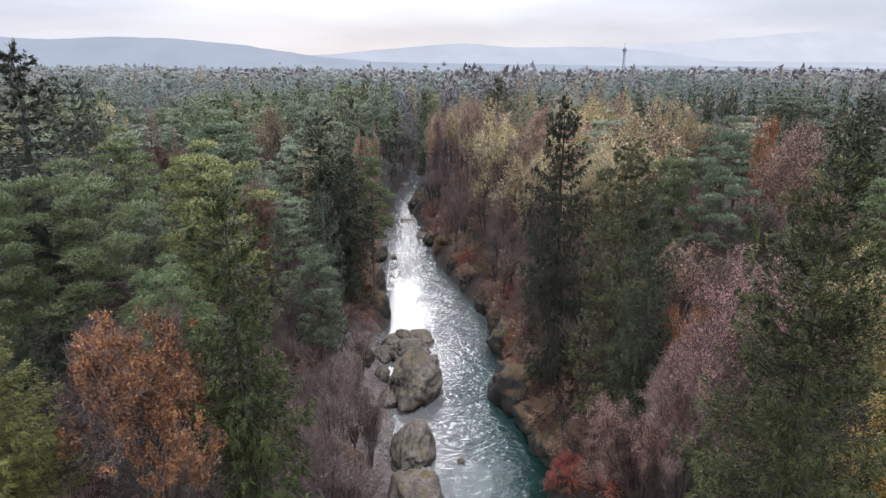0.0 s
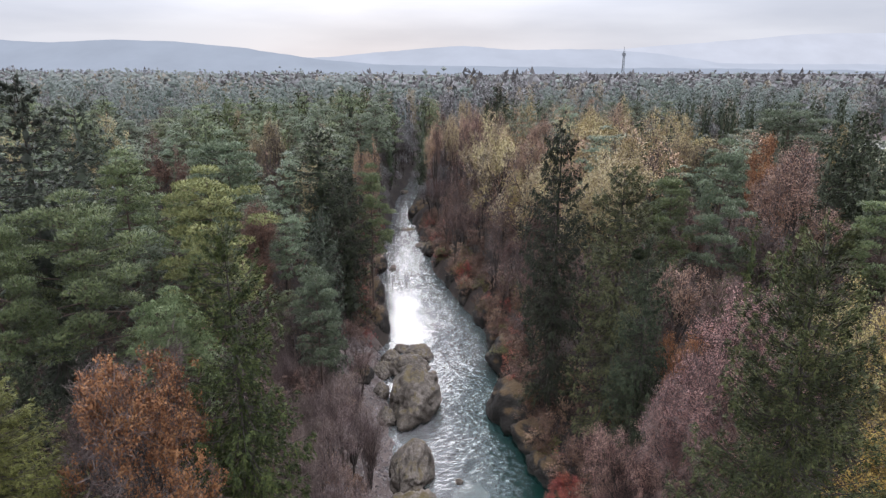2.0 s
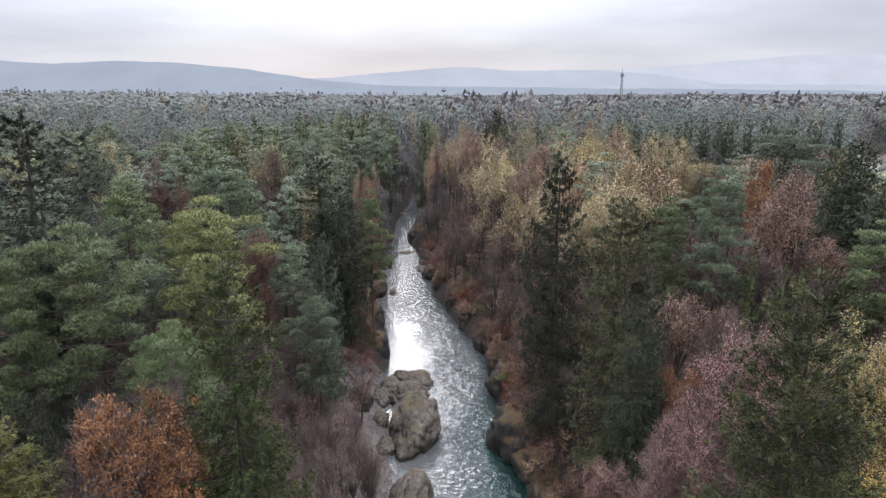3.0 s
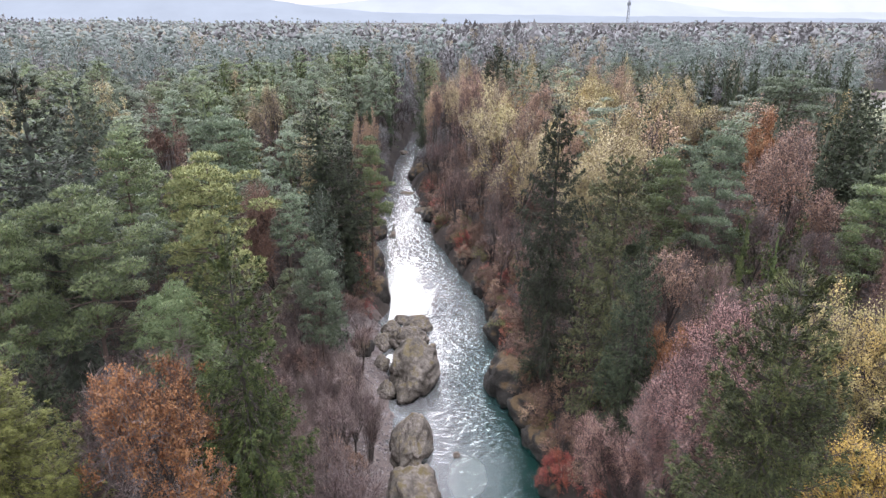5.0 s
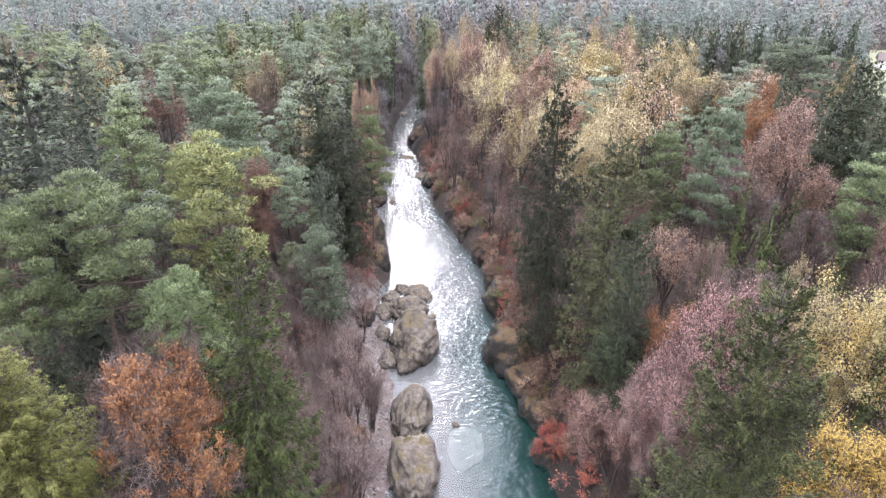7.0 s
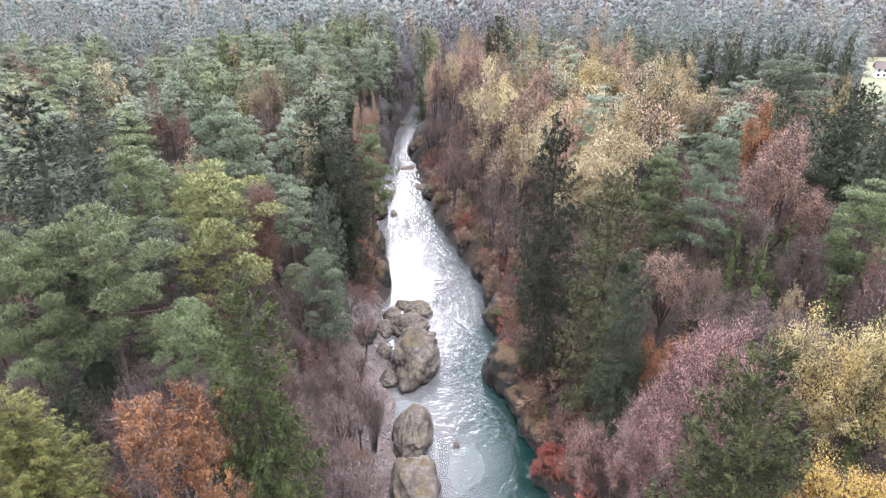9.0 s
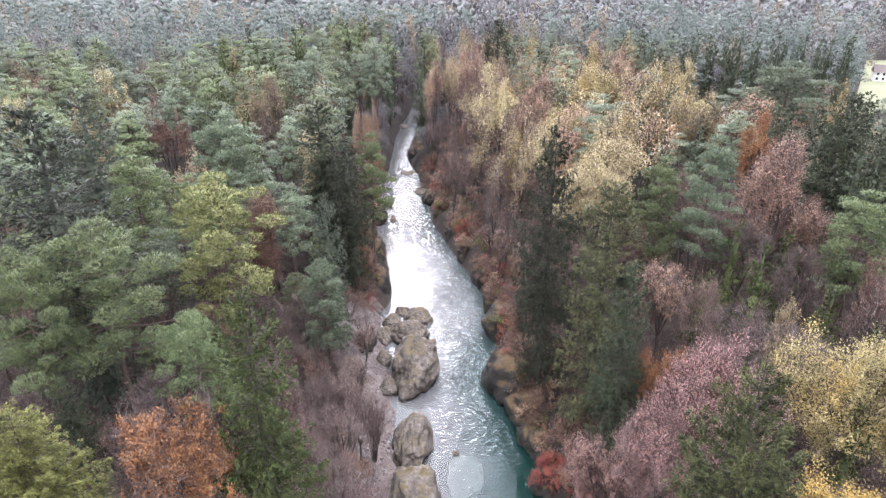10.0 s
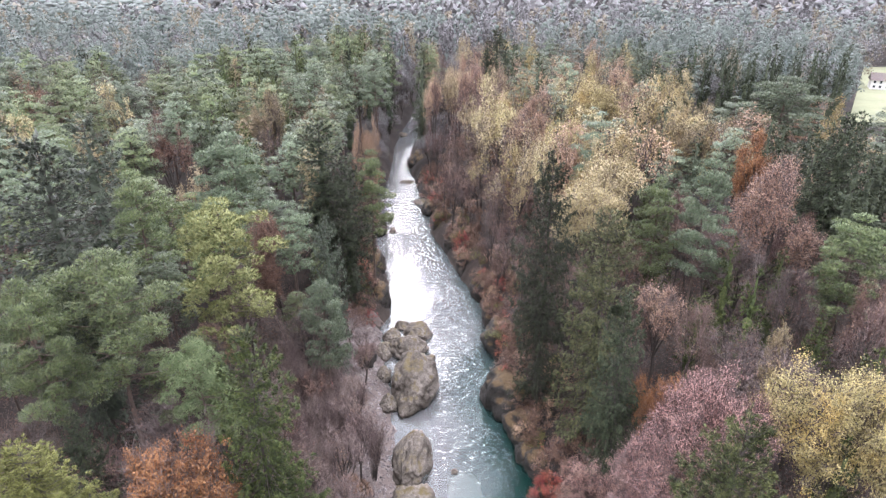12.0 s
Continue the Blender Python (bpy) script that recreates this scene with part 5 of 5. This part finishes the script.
def ridge(name, y, heights, colour, label, seed):
    """A distant ridge with depth: crest line from a few heights across the view, slopes falling to both sides."""
    xs = np.linspace(-0.95 * y, 0.95 * y, 420)
    crest = np.interp(xs / y, [h[0] for h in heights], [h[1] for h in heights]) * y + EYE
    crest = crest + smooth_noise(xs / y * 40, xs * 0, seed) * y * 0.0012 + smooth_noise(xs / y * 160, xs * 0, seed + 1) * y * 0.0006
    depth = [(-500, 0.0), (-250, 0.55), (0, 1.0), (300, 0.5)]
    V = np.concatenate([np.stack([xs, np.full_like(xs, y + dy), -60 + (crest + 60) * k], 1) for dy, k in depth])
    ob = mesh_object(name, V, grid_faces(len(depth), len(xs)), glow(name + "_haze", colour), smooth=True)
    tagged(ob, label, "hills", kind="structure")


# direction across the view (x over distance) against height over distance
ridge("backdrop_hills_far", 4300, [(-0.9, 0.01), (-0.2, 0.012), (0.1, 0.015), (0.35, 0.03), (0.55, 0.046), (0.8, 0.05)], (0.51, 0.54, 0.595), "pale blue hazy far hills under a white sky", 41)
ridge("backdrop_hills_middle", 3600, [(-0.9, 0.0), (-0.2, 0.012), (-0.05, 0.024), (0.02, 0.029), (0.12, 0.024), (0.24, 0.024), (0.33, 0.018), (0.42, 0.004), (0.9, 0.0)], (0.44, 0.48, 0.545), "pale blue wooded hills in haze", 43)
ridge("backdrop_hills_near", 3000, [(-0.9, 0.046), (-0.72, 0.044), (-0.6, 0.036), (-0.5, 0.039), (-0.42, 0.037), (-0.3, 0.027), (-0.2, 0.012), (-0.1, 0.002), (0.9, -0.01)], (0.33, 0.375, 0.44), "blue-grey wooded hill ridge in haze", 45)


# ---------------------------------------------------------------- things of their own
def part(name, bm, mat, parent, label=""):
    me = bpy.data.meshes.new(name)
    bm.to_mesh(me)
    bm.free()
    me.materials.append(mat)
    ob = new(name, me)
    ob.parent = parent
    return tagged(ob, label) if label else ob


def box(bm, x0, y0, z0, x1, y1, z1):
    m = Matrix.Translation(((x0 + x1) / 2, (y0 + y1) / 2, (z0 + z1) / 2)) @ Matrix.Diagonal((x1 - x0, y1 - y0, z1 - z0, 1))
    bmesh.ops.create_cube(bm, size=1.0, matrix=m)


def rod(bm, a, b, r, sides=6):
    a, b = Vector(a), Vector(b)
    m = Matrix.Translation((a + b) / 2) @ (b - a).to_track_quat("Z", "Y").to_matrix().to_4x4()
    bmesh.ops.create_cone(bm, cap_ends=True, segments=sides, radius1=r, radius2=r, depth=(b - a).length, matrix=m)


STEEL = rough_surface("weathered_galvanised_steel", 0.5, ((0.3, (0.16, 0.17, 0.18)), (0.7, (0.30, 0.31, 0.32))), 8, 0.2, 0.5)
WHITE_WALL = rough_surface("white_house_render", 0.6, ((0.3, (0.62, 0.60, 0.57)), (0.7, (0.80, 0.78, 0.75))), 8, 0.2, 0.9)
ROOF = rough_surface("grey_brown_roof_tiles", 1.5, ((0.3, (0.09, 0.07, 0.065)), (0.7, (0.18, 0.145, 0.13))), 8, 0.6, 0.8)
PANE = rough_surface("dark_window_pane", 1.0, ((0.3, (0.03, 0.035, 0.04)), (0.7, (0.05, 0.055, 0.06))), 4, 0.0, 0.1)


def radio_mast():
    x, y, top = 249.0, 900.0, 69.5
    z = float(land(x, y))
    mast = new("radio_mast")
    mast.matrix_world = pose(x, y, z)
    tagged(mast, "grey steel lattice radio mast above distant trees", "mast")
    h = top - z
    for k in range(3):
        a = k * 2.094
        bm = bmesh.new()
        rod(bm, (2.6 * math.cos(a), 2.6 * math.sin(a), -0.5), (1.2 * math.cos(a), 1.2 * math.sin(a), h * 0.9), 0.32)
        part("leg", bm, STEEL, mast)
    bm = bmesh.new()
    for j in range(14):
        r0, r1 = 2.6 - 1.4 * j / 14, 2.6 - 1.4 * (j + 1) / 14
        z0, z1 = h * 0.9 * j / 14, h * 0.9 * (j + 1) / 14
        for k in range(3):
            a, b = k * 2.094, (k + 1) * 2.094
            rod(bm, (r0 * math.cos(a), r0 * math.sin(a), z0), (r1 * math.cos(b), r1 * math.sin(b), z1), 0.13, 4)
            rod(bm, (r0 * math.cos(b), r0 * math.sin(b), z0), (r1 * math.cos(a), r1 * math.sin(a), z1), 0.13, 4)
    part("lattice", bm, STEEL, mast)
    bm = bmesh.new()
    bmesh.ops.create_cone(bm, cap_ends=True, segments=12, radius1=2.4, radius2=2.4, depth=0.4, matrix=Matrix.Translation((0, 0, h * 0.80)))
    part("platform", bm, STEEL, mast)
    for k in range(6):
        a = k * 1.047
        bm = bmesh.new()
        c, q = math.cos(a) * 2.1, math.sin(a) * 2.1
        box(bm, c - 0.4, q - 0.4, h * 0.81, c + 0.4, q + 0.4, h * 0.81 + 3.2)
        part("antenna", bm, STEEL, mast)
    bm = bmesh.new()
    rod(bm, (0, 0, h * 0.88), (0, 0, h), 0.3)
    part("spire", bm, STEEL, mast)


radio_mast()


def meadow():
    xs, ys = np.linspace(0.655, 0.95, 24), np.linspace(215, 345, 30)
    K, Y = np.meshgrid(xs, ys, indexing="ij")
    X = K * Y
    ob = mesh_object("meadow", np.stack([X.ravel(), Y.ravel(), land(X, Y).ravel() + 0.12], 1), grid_faces(24, 30), MEADOW, smooth=True)
    tagged(ob, "pale green mown meadow in a forest clearing", "meadow", kind="structure")


meadow()


def farmhouse():
    x, y = 193.0, 279.0
    z = float(land(x, y))
    house = new("farmhouse")
    house.matrix_world = pose(x, y, z, 0, 0, -24) @ Matrix.Scale(0.8, 4)
    tagged(house, "white rendered farmhouse with a grey roof in a meadow", "house")
    bm = bmesh.new()
    box(bm, -6, -4, -0.5, 6, 4, 5.2)
    part("wall", bm, WHITE_WALL, house)
    bm = bmesh.new()
    pts = [(-6.7, -4.8, 4.8), (6.7, -4.8, 4.8), (6.7, 4.8, 4.8), (-6.7, 4.8, 4.8), (-6.7, 0, 8.4), (6.7, 0, 8.4)]
    vs = [bm.verts.new(p) for p in pts]
    for f in ((0, 1, 5, 4), (2, 3, 4, 5), (0, 4, 3), (1, 2, 5), (3, 2, 1, 0)):
        bm.faces.new([vs[k] for k in f])
    part("roof", bm, ROOF, house)
    for zz in (0.9, 3.3):
        for xx in (-4.4, -1.6, 1.6, 4.4):
            bm = bmesh.new()
            box(bm, xx - 0.55, -4.06, zz, xx + 0.55, -3.9, zz + 1.3)
            part("window", bm, PANE, house)
    bm = bmesh.new()
    box(bm, 2.0, -0.5, 7.2, 2.8, 0.3, 9.4)
    part("chimney", bm, ROOF, house)


farmhouse()


def bird_nest():
    g = np.random.default_rng(5)
    n = 1500
    d = random_dirs(g, n)
    c = d * (0.55 * g.uniform(0.4, 1, n) ** 0.4)[:, None] * np.array([1, 1, 0.8])
    t = unit(np.cross(d, g.normal(size=(n, 3))))
    v, f = blades(c - t * 0.2, t * 0.45, d * 0.05)
    ob = mesh_object("bird_nest", v, f, SPRUCE_DARK)
    ob.location = (16.2, 49.0, 29.6)
    tagged(ob, "dark round bird nest of twigs in a spruce", "nest")


bird_nest()


def gravel_stones():
    """Loose stones on the bar, one sheet of small cobbles."""
    g = np.random.default_rng(12)
    n = 6000
    ys, us = g.uniform(42, 98, n), g.uniform(-1.5, 8.5, n)
    xs = np.interp(ys, EDGE_Y, EDGE_L) - us
    zs = land(xs, ys) + 0.06
    base = np.array([(1, 0, 0), (-1, 0, 0), (0, 1, 0), (0, -1, 0), (0, 0, 1), (0, 0, -1)], float)
    tri = np.array([(0, 2, 4), (2, 1, 4), (1, 3, 4), (3, 0, 4), (2, 0, 5), (1, 2, 5), (3, 1, 5), (0, 3, 5)])
    size = 0.10 + 0.25 * g.uniform(0, 1, n) ** 3
    V = base[None] * (size[:, None, None] * g.uniform(0.6, 1.3, (n, 6, 1))) * np.array([1, 1, 0.6])
    a = g.uniform(0, 6.28, n)
    R = np.stack([np.stack([np.cos(a), -np.sin(a), 0 * a], 1), np.stack([np.sin(a), np.cos(a), 0 * a], 1), np.stack([0 * a, 0 * a, 0 * a + 1], 1)], 1)
    V = np.einsum("nij,nkj->nki", R, V) + np.stack([xs, ys, zs], 1)[:, None]
    F = tri[None] + (np.arange(n) * 6)[:, None, None]
    ob = mesh_object("gravel_stones", V.reshape(-1, 3), F.reshape(-1, 3), COBBLE)
    tagged(ob, "loose pale cobbles scattered on a gravel bar", "stones", kind="stuff")


COBBLE = foliage("pale_cobbles", (0.05, 0.04, 0.037), (0.125, 0.102, 0.096), (0.27, 0.235, 0.225), through_light=0.0)
gravel_stones()


def undergrowth():
    """Low bare brush and ferns over the forest floor near the river."""
    g = np.random.default_rng(15)
    n = 2600
    ys = g.uniform(22, 118, n)
    xs = g.uniform(-1, 1, n) * (0.78 * ys + 14)
    d = np.maximum(np.interp(ys, EDGE_Y, EDGE_L) - xs, xs - np.interp(ys, EDGE_Y, EDGE_R))
    keep = (d > 3.5) & ~((ys > 44) & (ys < 97) & (xs < 0) & (d < 9))
    xs, ys = xs[keep], ys[keep]
    n = len(xs)
    for name, mat, count, width, label in (("undergrowth", TWIG_RED, 36, 0.045, "low bare reddish brush on the forest floor"), ("fallen_leaf_brush", LEAF_RUST, 28, 0.2, "rust-brown leafy brush on the forest floor")):
        c = np.repeat(np.stack([xs, ys, land(xs, ys)], 1), count, 0)
        m = len(c)
        off = g.normal(0, 1.3, (m, 3)) * np.array([1, 1, 0])
        hh = g.uniform(0, 1, m) * np.repeat(g.uniform(0.8, 2.8, n), count)
        dirs = unit(g.normal(0, 0.6, (m, 3)) + np.array([0, 0, 0.9 if width < 0.1 else 0.1]))
        ln = g.uniform(0.5, 1.3, m) if width < 0.1 else g.uniform(0.15, 0.32, m)
        v, f = blades(c + off + np.stack([0 * hh, 0 * hh, hh], 1), dirs * ln[:, None], unit(np.cross(dirs, g.normal(size=(m, 3)))) * width)
        tagged(mesh_object(name, v, f, mat), label, "undergrowth", kind="stuff")


undergrowth()
